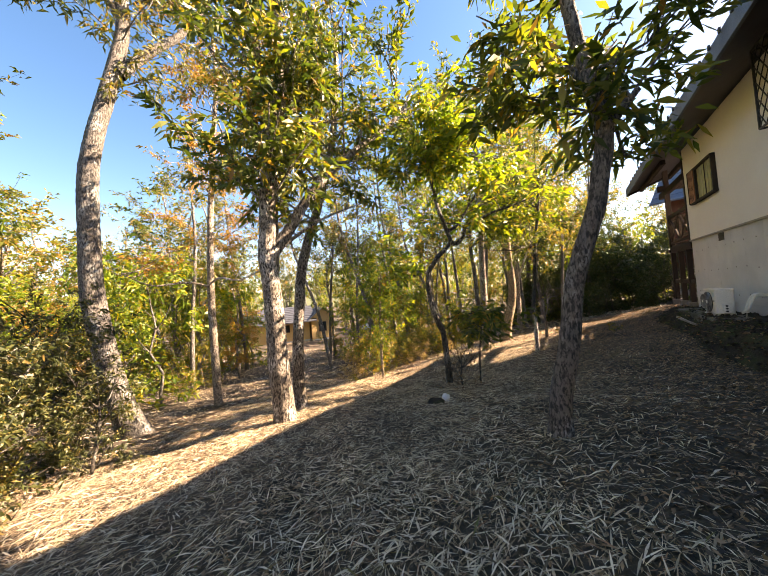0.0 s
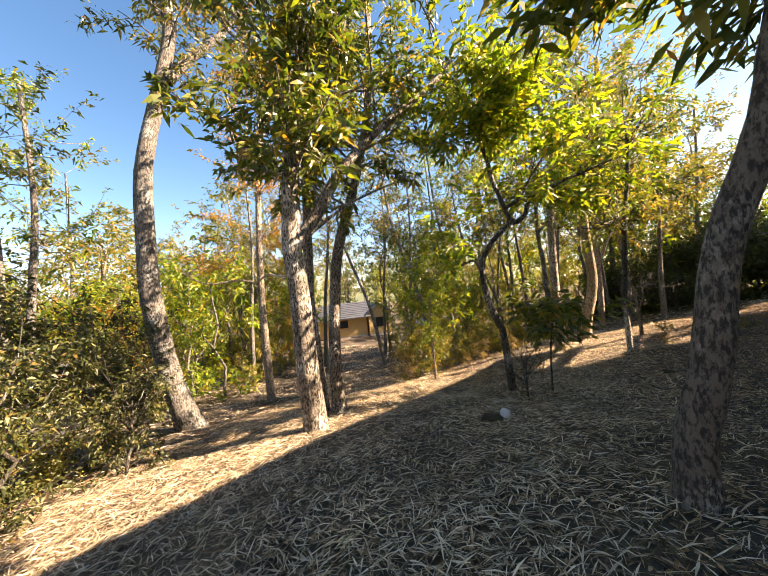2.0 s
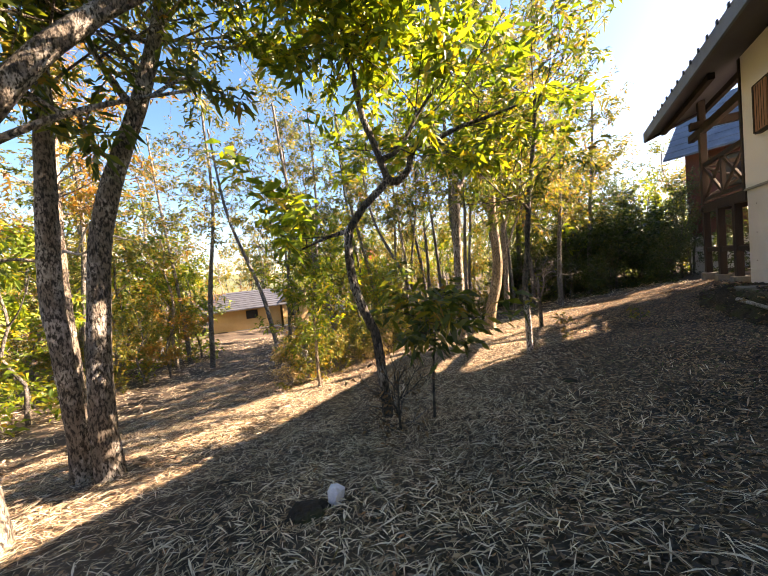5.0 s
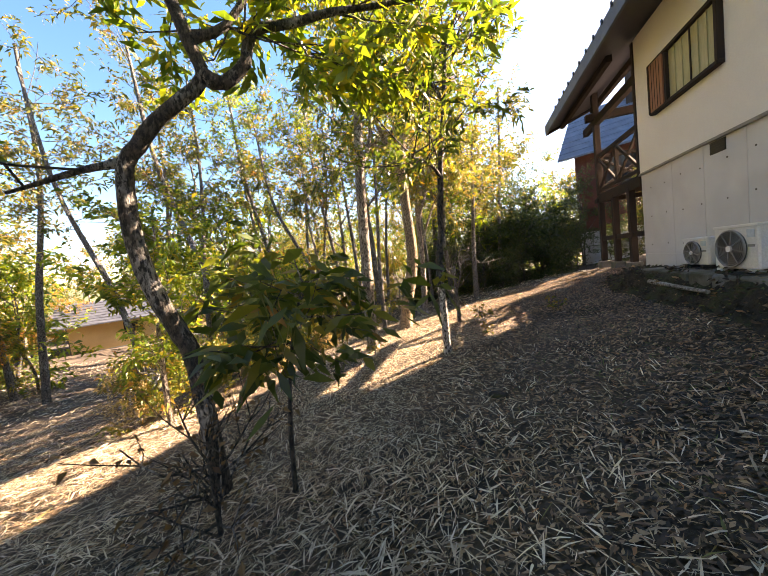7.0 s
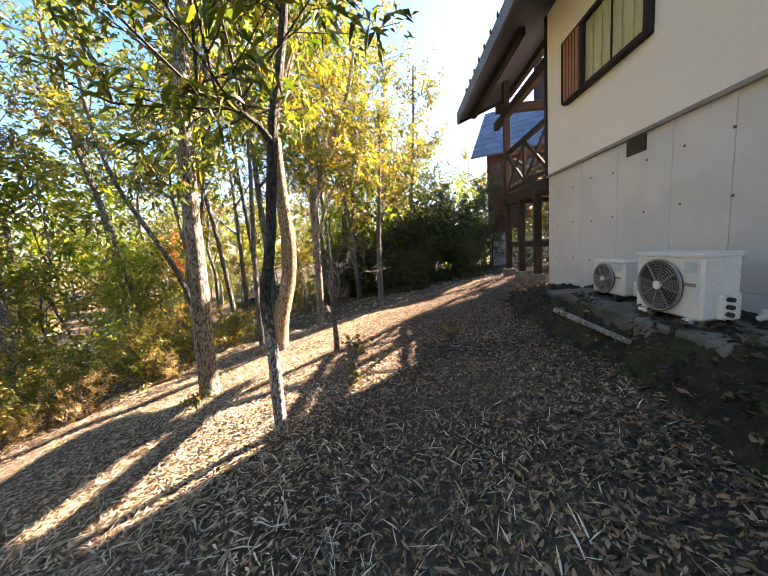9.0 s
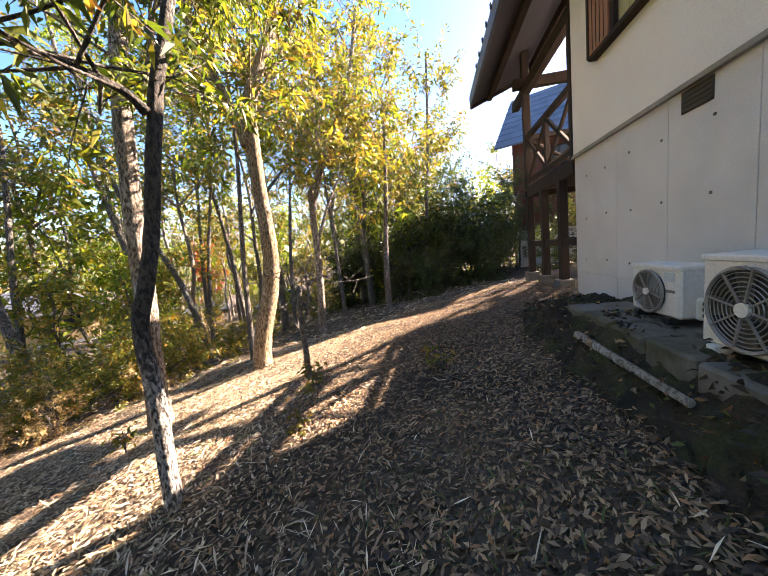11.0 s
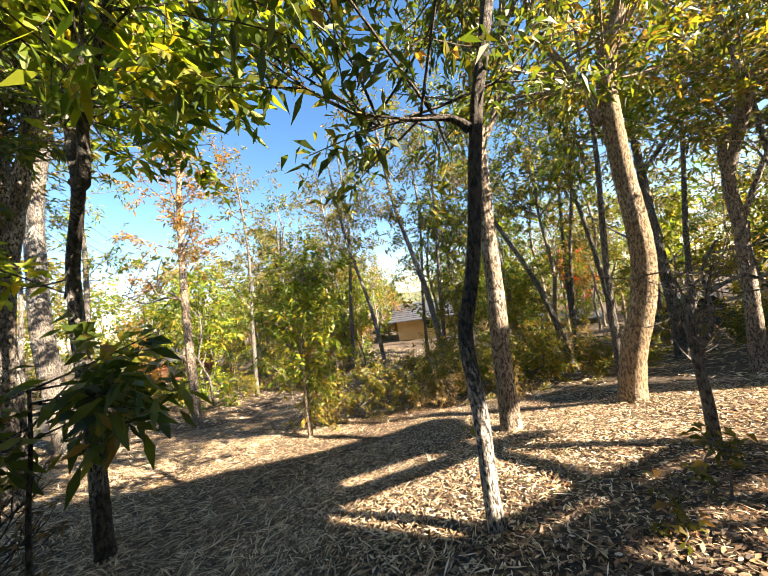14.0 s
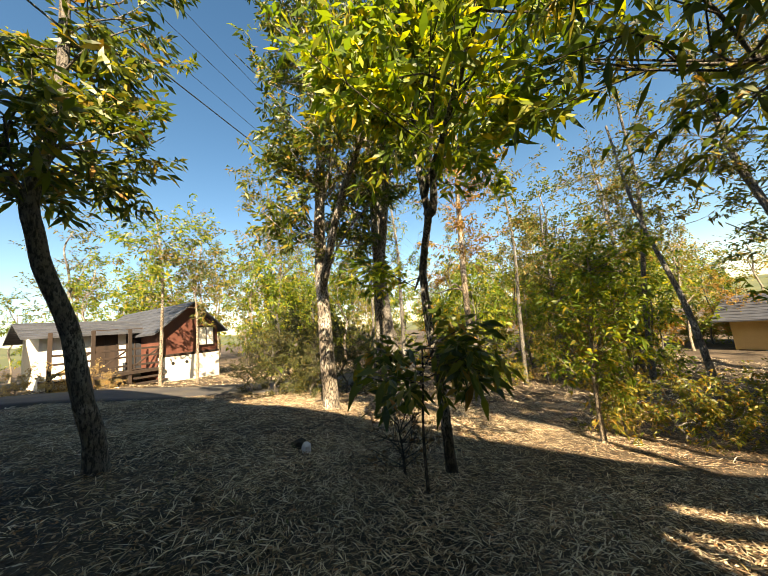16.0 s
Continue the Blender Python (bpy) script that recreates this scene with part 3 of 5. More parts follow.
    for a, b in (((7.2, 0.34, 4.35), (8.2, 0.34, 4.35)), ((7.2, 0.34, 5.65), (8.2, 0.34, 5.65)), ((7.2, 0.34, 4.35), (7.2, 0.34, 5.65)), ((8.2, 0.34, 4.35), (8.2, 0.34, 5.65)), ((8.2, 0.12, 4.35), (8.2, 0.34, 4.35)), ((8.2, 0.12, 5.65), (8.2, 0.34, 5.65))):
        part("lattice_frame", beam(a, b, 0.03, 0.03, 0.003), M_black, lw)
    for k in range(9):
        x0 = 7.2 + k * 0.2
        for d in (1, -1):
            a = (x0 - 0.8, 4.35 if d > 0 else 5.65)
            pts = [(a[0] + t * 1.0, a[1] + d * t * 1.3) for t in np.linspace(0, 1, 40)]
            pts = [p for p in pts if 7.2 <= p[0] <= 8.2]
            if len(pts) > 2:
                part("lattice_bar", beam((pts[0][0], 0.34, pts[0][1]), (pts[-1][0], 0.34, pts[-1][1]), 0.012, 0.012, 0), M_black, lw)
    # balcony: posts on footings, deck, braced rail, tall posts under the roof
    def timber(name, a, b, w=0.12, d=0.12, parent=h):
        return part(name, beam(a, b, w, d), M_darkwood, parent)
    END = 15.85
    deck = part("deck", box((S1 + 0.02, -1.5, 2.95), (END, -0.02, 3.03), 0.004), M_darkwood, h)
    for o in (-0.05, -1.4):
        timber("deck_beam", (S1 + 0.05, o, 2.88), (END + 0.05, o, 2.88), 0.12, 0.2)
    timber("deck_beam", (END, -1.4, 2.86), (END, 0.05, 2.86), 0.2, 0.12)
    for s in (14.05, 14.9, 15.78):
        for o in (-0.05, -1.4):
            z = 0.98
            p = timber("post", (s, o, z + 0.1), (s, o, 2.85), 0.13, 0.13)
            part("footing", box((s - 0.13, o - 0.13, z - 0.7), (s + 0.13, o + 0.13, z + 0.12), 0.015), M_conc_dark, p)
    for o in (-0.05, -1.4):
        timber("cross_rail", (S1 + 0.1, o, 1.75), (15.78, o, 1.75), 0.06, 0.12)
    timber("cross_rail", (15.78, -1.4, 1.75), (15.78, 0, 1.75), 0.06, 0.12)
    def railing(a, b):
        a, b = Vector(a), Vector(b)
        up = Vector((0, 0, 1))
        timber("handrail", a + up * 1.08, b + up * 1.08, 0.09, 0.10)
        timber("bottom_rail", a + up * 0.14, b + up * 0.14, 0.07, 0.08)
        n = max(1, round((b - a).length / 1.0))
        for k in range(n + 1):
            p = a.lerp(b, k / n)
            timber("baluster", p + up * 0.1, p + up * 1.05, 0.08, 0.08)
            if k < n:
                q = a.lerp(b, (k + 1) / n)
                timber("cross_brace", p + up * 0.16, q + up * 1.04, 0.05, 0.07)
                timber("cross_brace", q + up * 0.16, p + up * 1.04, 0.05, 0.06)
    railing((S1 + 0.1, -0.05, 3.0), (15.78, -0.05, 3.0))
    railing((15.78, -0.05, 3.0), (15.78, -1.4, 3.0))
    railing((S1 + 0.1, -1.4, 3.0), (15.78, -1.4, 3.0))
    for o in (-0.05, -1.4):
        timber("tall_post", (15.78, o, 3.0), (15.78, o, top(o) if o > -1 else 5.1), 0.14, 0.14)
        timber("tie_beam", (S1 + 0.05, o, 5.05), (16.6, o, 5.05), 0.14, 0.2)
    timber("tie_beam", (15.78, 0.2, 5.2), (15.78, -1.6, 5.2), 0.14, 0.2)
    timber("purlin", (S1, 0.45, top(0.45) - 0.1), (ROOF_END - 0.1, 0.45, top(0.45) - 0.1), 0.12, 0.14)
    timber("purlin", (S1, -0.42, top(-0.42) - 0.12), (ROOF_END - 0.1, -0.42, top(-0.42) - 0.12), 0.12, 0.16)
    return h


house()


def ac_unit(s, o, z, w, hgt, d, label, big):
    """An outdoor unit, its corner at (s, o), fan side outwards; w runs back along the wall."""
    u = empty("air_conditioner", H_M @ Matrix.Translation((s - w / 2, o - d / 2, z)), label, "air conditioner", "outdoor units by the wall")
    body = part("casing", box((-w / 2, -d / 2, 0.05), (w / 2, d / 2, hgt), 0.018), M_acwhite, u)
    part("lid", box((-w / 2 - 0.006, -d / 2 - 0.006, hgt - 0.03), (w / 2 + 0.006, d / 2 + 0.008, hgt + 0.008), 0.008), M_acwhite, u)
    r = hgt * 0.385
    cx, cz = w / 2 - r - 0.06, hgt * 0.52
    part("fan_recess", disc((cx, d / 2 + 0.002, cz), (0, 1, 0), r, 0.02, 36), M_black, u)
    ring = bmesh.new()
    for rr in ([r * k / 9 for k in range(2, 10)] if big else [r * k / 11 for k in range(2, 12)]):
        v, q, _, _ = tube([(cx + rr * math.cos(a), d / 2 + 0.022, cz + rr * math.sin(a)) for a in np.linspace(0, 2 * math.pi, 25)], 0.0035 if rr < r * 0.95 else 0.012, 0.0035 if rr < r * 0.95 else 0.012, 4, 1.0)
        vs = [ring.verts.new(p) for p in v]
        for f in q:
            ring.faces.new([vs[i] for i in f])
    part("grille", ring, M_grey, u)
    for k in range(8):
        a = k * math.pi / 4 + 0.2
        part("grille_spoke", beam((cx, d / 2 + 0.026, cz), (cx + r * math.cos(a), d / 2 + 0.026, cz + r * math.sin(a)), 0.012, 0.008, 0), M_grey, u)
    for k in range(4 if big else 3):
        a = k * 2 * math.pi / (4 if big else 3)
        bm = bmesh.new()
        pts = [(0.15, -0.15), (0.85, -0.30), (0.92, 0.25), (0.2, 0.18)]
        vs = [bm.verts.new((cx + r * (p * math.cos(a) - t * math.sin(a)), d / 2 + 0.013 + 0.006 * (t > 0), cz + r * (p * math.sin(a) + t * math.cos(a)))) for p, t in pts]
        top_face = bm.faces.new(vs)
        bmesh.ops.solidify(bm, geom=[top_face], thickness=0.003)
        part("fan_blade", bm, M_conc_dark, u)
    part("fan_hub", disc((cx, d / 2 + 0.028, cz), (0, 1, 0), r * 0.17, 0.02, 20), M_acwhite, u)
    part("badge", box((-w / 2 + 0.05, d / 2, hgt * 0.74), (-w / 2 + 0.15, d / 2 + 0.004, hgt * 0.90), 0.001), M_label, u, "pale blue-green sticker")
    part("name_plate", box((-w / 2 + 0.05, d / 2, hgt * 0.55), (-w / 2 + 0.14, d / 2 + 0.005, hgt * 0.6), 0.001), M_grey, u)
    for x in (-w / 2 + 0.1, w / 2 - 0.1):
        part("foot", box((x - 0.03, -d / 2 - 0.03, 0), (x + 0.03, d / 2 + 0.03, 0.055), 0.006), M_black if not big else M_acwhite, u)
    vc = part("valve_cover", box((-w / 2 - 0.05, -d / 2 + 0.04, hgt * 0.12), (-w / 2, d / 2 - 0.09, hgt * 0.48), 0.012), M_acwhite, u)
    for z in (0.2, 0.3, 0.4):
        part("valve", disc((-w / 2 - 0.065, 0.0, hgt * z), (1, 0, 0), 0.018, 0.04, 10), M_black, vc)
    return u


ac_unit(10.34, 0.66, 1.12, 0.64, 0.56, 0.28, "large white outdoor air conditioner with one round fan grille", True)
ac_unit(11.32, 0.46, 1.12, 0.54, 0.44, 0.24, "smaller white outdoor air conditioner beside the concrete wall", False)
ducts = empty("pipe_bundle", H_M @ Matrix.Translation((9.56, 0.22, 1.08)), "white wrapped refrigerant pipes bent from wall to unit", "pipes")
for k, (dx, dz) in enumerate(((0, 0), (-0.09, -0.04), (-0.17, 0.02))):
    pts = [(0.12, 0.12 - 0.05 * k, 0.15 + 0.07 * k), (dx, 0.10, 0.25 + dz), (dx - 0.02, 0.02, 0.52 + dz), (dx + 0.02, -0.1, 0.66 + dz), (dx + 0.10, -0.32, 0.64 + dz)]
    v, q, _, _ = tube([tuple(0.72 * c for c in p) for p in pts], 0.022, 0.022, 10, 0.03)
    put("pipe", mesh_quads("pipe", v, q, True), M_acwhite, ducts)
v, q, _, _ = tube([(-0.04, 0.06, 0.2), (-0.03, 0.08, 0.03), (-0.08, 0.15, 0.0), (-0.3, 0.2, 0.0)], 0.011, 0.011, 8, 0.05)
put("drain_hose", mesh_quads("drain_hose", v, q, True), M_grey, ducts)
rngp = np.random.default_rng(11)
plinth = empty("plinth", H_M, "row of mossy concrete blocks under the outdoor units", "plinth")
for s in np.arange(9.35, 11.5, 0.42):
    for o in (0.34, 0.66):
        part("block", box((s, o - 0.15, 0.80), (s + 0.40, o + 0.15, 1.12 + rngp.uniform(-0.012, 0.0)), 0.02), M_conc_dark, plinth)


def bank():
    """A low mound of dark earth along the foot of the wall."""
    s = np.arange(0.0, 14.3, 0.07)
    o = np.linspace(-0.1, 1.9, 49)
    S, O = np.meshgrid(s, o, indexing="ij")
    wx, wy = WALL_X + S * T_AX.x + O * N_OUT.x, WALL_Y + S * T_AX.y + O * N_OUT.y
    g = ground_z(wx, wy)
    ramp_ = np.clip((1.2 + 0.08 * np.sin(S * 1.7) - O) / 0.4, 0, 1)
    ends = np.clip((13.6 - S) / 1.5, 0, 1)
    top_z = 0.08 + 0.03 * np.sin(S * 2.1) + 0.03 * np.sin(S * 5 + O * 4)
    Z = g - 0.1 + np.maximum(0, top_z - g + 0.1) * ramp_ * ends + np.random.default_rng(2).normal(0, 0.022, S.shape) + 0.03 * np.sin(S * 9 + O * 5) * np.sin(O * 11 - S * 3)
    n, m = S.shape
    i = (np.arange(n - 1)[:, None] * m + np.arange(m - 1)[None]).reshape(-1)
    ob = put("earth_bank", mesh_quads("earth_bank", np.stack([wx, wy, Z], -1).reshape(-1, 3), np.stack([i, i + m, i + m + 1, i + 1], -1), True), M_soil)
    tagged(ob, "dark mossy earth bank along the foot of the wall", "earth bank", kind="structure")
    rng = np.random.default_rng(17)
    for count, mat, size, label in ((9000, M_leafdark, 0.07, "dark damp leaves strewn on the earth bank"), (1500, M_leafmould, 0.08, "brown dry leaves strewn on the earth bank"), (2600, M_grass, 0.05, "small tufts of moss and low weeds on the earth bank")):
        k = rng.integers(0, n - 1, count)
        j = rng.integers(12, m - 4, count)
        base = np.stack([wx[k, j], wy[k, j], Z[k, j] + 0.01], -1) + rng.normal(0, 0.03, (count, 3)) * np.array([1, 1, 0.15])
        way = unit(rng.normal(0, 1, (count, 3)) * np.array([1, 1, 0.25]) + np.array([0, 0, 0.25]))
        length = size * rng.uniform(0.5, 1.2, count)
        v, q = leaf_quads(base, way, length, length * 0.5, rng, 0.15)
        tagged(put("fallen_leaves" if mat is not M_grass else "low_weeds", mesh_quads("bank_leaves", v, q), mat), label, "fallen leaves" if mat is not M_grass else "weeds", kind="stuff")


bank()


# ---- other houses ----
def cottage(name, m, w, d, wall_h, ridge_h, wall_mat, roof_mat, label, over=0.4, plinth_h=0.5, windows=(), ridge_along="x", door=None, courses=9):
    """A gabled house: x along the front, y back from it, its front at y = 0."""
    h = empty(name, m, label, "house")
    part("plinth", box((0.02, 0.02, -2.5), (w - 0.02, d - 0.02, plinth_h), 0.01), M_concrete, h)
    if ridge_along == "x":
        prof = [(0, plinth_h), (0, wall_h), (d / 2, ridge_h), (d, wall_h), (d, plinth_h)]
        part("wall", prism(prof, 0, w, lambda u, v, q: (q, u, v)), wall_mat, h)
        span, place, run = d, (lambda u, v, q: (q, u, v)), (-over, w + over)
    else:
        prof = [(0, plinth_h), (0, wall_h), (w / 2, ridge_h), (w, wall_h), (w, plinth_h)]
        part("wall", prism(prof, 0, d, lambda u, v, q: (u, q, v)), wall_mat, h)
        span, place, run = w, (lambda u, v, q: (u, q, v)), (-over, d + over)
    sl = (ridge_h - wall_h) / (span / 2)
    for sgn in (0, 1):
        f = (lambda u: u) if sgn == 0 else (lambda u: span - u)
        for k in range(courses):
            u0 = -over + (span / 2 + over) * k / courses
            u1 = -over + (span / 2 + over) * min(1, (k + 1.12) / courses)
            part("roof_course", prism([(f(u0), wall_h + sl * u0 + 0.03), (f(u1), wall_h + sl * u1 + 0.02), (f(u1), wall_h + sl * u1 + 0.08), (f(u0), wall_h + sl * u0 + 0.12)], run[0], run[1], place), roof_mat, h)
    for x0, z0, ww, hh, mt in windows:
        wd = part("window", box((x0, -0.03, z0), (x0 + ww, 0.03, z0 + hh), 0.004), mt, h)
        for lo, hi in (((x0 - 0.06, -0.06, z0 - 0.06), (x0 + ww + 0.06, 0.02, z0)), ((x0 - 0.06, -0.06, z0 + hh), (x0 + ww + 0.06, 0.02, z0 + hh + 0.06)), ((x0 - 0.06, -0.06, z0), (x0, 0.02, z0 + hh)), ((x0 + ww, -0.06, z0), (x0 + ww + 0.06, 0.02, z0 + hh)), ((x0 + ww / 2 - 0.02, -0.05, z0), (x0 + ww / 2 + 0.02, 0.02, z0 + hh))):
            part("window_frame", box(lo, hi, 0.003), M_darkwood, wd)
    return h


def frame_of(a, b, z):
    """A house frame whose x axis runs from a to b on plan, y to the far side."""
    a, b = Vector((*a, z)), Vector((*b, z))
    x = (b - a).normalized()
    y = Vector((0, 0, 1)).cross(x)
    return Matrix(((x.x, y.x, 0, a.x), (x.y, y.y, 0, a.y), (0, 0, 1, z), (0, 0, 0, 1)))


# the ochre cottage down the slope: a main range and a lower wing
yel = cottage("cottage", frame_of((-15.0, 29.6), (-9.6, 32.2), -3.4), 6.0, 5.0, 2.75, 4.0, M_yellowwall, M_slate, "small ochre-walled cottage with a grey slate roof", 0.7, 0.55,
              windows=((3.0, 1.55, 0.9, 0.65, M_glass), (0.2, 0.1, 1.0, 0.42, M_glass)))
yel2 = cottage("cottage", frame_of((-9.3, 32.0), (-7.0, 33.1), -3.3), 2.4, 4.0, 2.7, 3.6, M_yellowwall, M_slate, "ochre gabled wing beside the slate-roofed cottage", 0.4, 0.4, ridge_along="y", windows=((0.8, 1.2, 0.7, 0.9, M_glass),))
slab = part("terrace_slab", box((-0.7, -1.1, -0.2), (2.3, 0, 0.08), 0.01), M_concrete)
slab.matrix_world = frame_of((-15.0, 29.6), (-9.6, 32.2), -3.35)
tagged(slab, "pale concrete terrace slab before the ochre cottage", "terrace")

# the red-brown and white house across the lane
RH = frame_of((-8.5, -3.3), (-10.9, -2.1), -0.85)
rh = cottage("house", RH, 2.75, 5.5, 2.6, 3.75, M_redbrown, M_slate, "red-brown gabled house wing with a white lower wall", 0.35, 0.4, ridge_along="y", windows=((1.75, 1.75, 0.75, 0.85, M_stucco),))
part("white_skirt", box((-0.02, -0.05, -0.6), (2.77, 0.0, 1.35), 0.006), M_stucco, rh, "white rendered lower wall")
part("skirt_cap", box((-0.03, -0.08, 1.38), (2.78, 0.0, 1.47), 0.006), M_darkwood, rh)
for x in (0.55, 1.15):
    vt = part("vent", disc((x, -0.06, 1.05), (0, 1, 0), 0.07, 0.03, 14), M_black, rh)
RM = frame_of((-5.9, -5.3), (-8.5, -3.5), -0.75) @ Matrix.Translation((0, 1.2, 0))
rm = cottage("house", RM, 3.4, 3.5, 2.55, 3.1, M_stucco, M_slate, "white-walled house range with a timber veranda", 0.5, 0.3, windows=((1.5, 0.9, 0.7, 1.7, M_darkwood), (2.6, 0.9, 0.5, 1.7, M_glass)))
part("veranda_deck", box((0.0, -1.6, 0.75), (3.4, 0, 0.88), 0.01), M_darkwood, rm)
for x in (0.05, 1.15, 2.25, 3.3):
    part("veranda_post", beam((x, -1.5, -0.6), (x, -1.5, 2.55), 0.11, 0.11), M_darkwood, rm)
for z in (1.1, 1.45, 1.75):
    part("veranda_rail", beam((0.0, -1.5, z), (3.4, -1.5, z), 0.05, 0.08), M_darkwood, rm)
for k in range(3):
    part("rail_brace", beam((0.05 + 1.1 * k, -1.5, 0.95), (1.1 + 1.1 * k, -1.5, 1.75), 0.05, 0.06), M_darkwood, rm)
for k in range(4):
    part("step", box((2.3, -2.0 - 0.28 * k, 0.55 - 0.2 * k), (3.3, -1.7 - 0.28 * k, 0.62 - 0.2 * k), 0.006), M_darkwood, rm)
cottage("shed", frame_of((-4.2, -8.6), (-5.6, -7.4), -0.6), 1.8, 3.0, 2.4, 3.2, M_stucco, M_slate, "small pale shed with a shallow roof", 0.4, 0.2, windows=((0.5, 0.9, 0.5, 1.0, M_glass),))
cottage("house", frame_of((1.5, -15.5), (-3.6, -11.5), -0.5), 6.5, 6, 6.4, 8.2, M_stucco, M_slate, "tall white house with a dark timber band", 0.5, 0.4, windows=((4.8, 3.9, 0.9, 1.5, M_glass), (1.8, 3.9, 0.9, 1.5, M_glass)))
cottage("cottage", frame_of((-22.5, 11.0), (-21.2, 14.2), -2.6), 3.7, 4, 1.9, 2.9, M_redbrown, M_slate, "low dark red cottage among the trees", 0.4, 0.3, windows=((1.2, 0.8, 0.8, 0.7, M_glass),))
cottage("shed", frame_of((-4.2, 34.5), (0.6, 35.8), -3.6), 5.0, 5, 1.0, 1.5, M_conc_dark, M_blue, "low shed with a blue-grey tin roof", 0.3, 0.2)
nb = cottage("house", frame_of((15.0, 17.0), (16.7, 14.4), 0.6), 3.1, 6, 4.6, 7.2, M_redbrown, M_shingle, "timber house with a steep blue-shingled roof", 0.6, 0.6, windows=((1.2, 2.6, 1.1, 1.2, M_glass), (2.2, 2.6, 0.6, 1.2, M_glass)))
chim = part("chimney", box((1.9, 2.2, 5.0), (2.9, 3.3, 8.8), 0.02), M_darkwood, nb)

# ---- the trees near the path ----
OAK = tree("oak_tree", "thick oak with white-patched bark, forked above head height", (-1.87, 5.18, -0.76), [(-1.98, 5.11, -1.08), (-1.99, 5.10, -0.45), (-2.01, 5.08, 0.22), (-2.01, 5.08, 0.94), (-2.02, 5.08, 1.43), (-2.05, 5.06, 1.97), (-2.02, 5.08, 2.39), (-1.99, 5.10, 2.87), (-1.94, 5.13, 3.43), (-1.87, 5.19, 3.93), (-1.77, 5.25, 4.51), (-1.68, 5.31, 5.03), (-1.63, 5.21, 6.53), (-1.63, 5.11, 8.33)],
            0.175, 0.06, [([(-2.03, 5.07, 1.94), (-1.82, 5.22, 2.27), (-1.65, 5.34, 2.58), (-1.44, 5.48, 2.97), (-1.19, 5.65, 3.35), (-0.88, 5.86, 3.73), (-0.49, 6.13, 4.14), (0.02, 6.48, 4.64), (0.50, 6.81, 5.21), (0.73, 6.97, 5.67)], 0.1, 0.035, 9),
             ([(-2.00, 5.10, 1.97), (-1.64, 5.34, 2.32), (-1.31, 5.56, 2.59), (-0.97, 5.80, 2.80), (-0.53, 6.10, 3.02)], 0.035, 0.012, 4),
             ([(-1.91, 5.15, 3.61), (-1.70, 5.30, 3.96), (-1.42, 5.49, 4.27), (-1.13, 5.69, 4.66)], 0.06, 0.02, 6)],
            M_bark, M_leaf_green, 21, 52, 1.35, 0.4, 14, 0.165, 0.32, fine=True, rugged=0.035, sides=26)
LEFT = tree("oak_tree", "tall leaning oak with a dark flared foot", (-6.08, 7.12, -1.54), [(-6.24, 6.98, -1.76), (-6.46, 6.78, -0.55), (-6.59, 6.65, 0.60), (-6.68, 6.58, 1.72), (-6.68, 6.58, 2.84), (-6.64, 6.61, 4.35), (-6.52, 6.72, 5.40), (-6.30, 6.92, 6.63), (-6.07, 7.13, 8.07), (-6.06, 7.14, 9.04), (-6.13, 7.07, 9.84), (-6.13, 7.07, 11.44), (-6.33, 7.07, 13.24)],
            0.25, 0.09, [([(-6.16, 7.05, 7.01), (-5.65, 7.52, 7.89), (-5.19, 7.93, 8.59), (-4.79, 8.29, 9.53), (-4.61, 8.46, 10.56)], 0.13, 0.04, 10),
             ([(-6.05, 7.14, 8.35), (-6.34, 6.88, 9.17), (-6.46, 6.78, 10.06)], 0.08, 0.03, 8)],
            M_bark_grey, M_leaf_olive, 22, 34, 1.7, 0.55, 12, 0.2, 0.27, rugged=0.035, sides=22, flare=0.6)
RIGHT = tree("oak_tree", "grey lichened oak with a curving trunk", (1.48, 3.22, -0.31), [(1.50, 3.21, -0.43), (1.53, 3.20, 0.05), (1.60, 3.16, 0.38), (1.65, 3.14, 0.69), (1.69, 3.12, 1.00), (1.75, 3.10, 1.27), (1.84, 3.05, 1.56), (1.92, 3.01, 1.83), (1.97, 2.99, 2.11), (2.02, 2.97, 2.39), (2.01, 2.97, 2.62), (1.96, 2.99, 2.91), (1.92, 3.02, 3.26), (1.82, 3.02, 4.06), (1.82, 3.02, 5.06)],
            0.1, 0.045, [([(2.02, 2.97, 2.46), (2.09, 2.93, 2.57), (2.17, 2.90, 2.66), (2.27, 2.85, 2.77)], 0.06, 0.02, 6),
             ([(1.97, 2.99, 2.89), (1.89, 3.03, 3.05), (1.80, 3.07, 3.23)], 0.05, 0.018, 8)],
            M_bark_grey, M_leaf_green, 23, 14, 0.95, 0.72, 13, 0.16, 0.3, fine=True, rugged=0.04, sides=22)
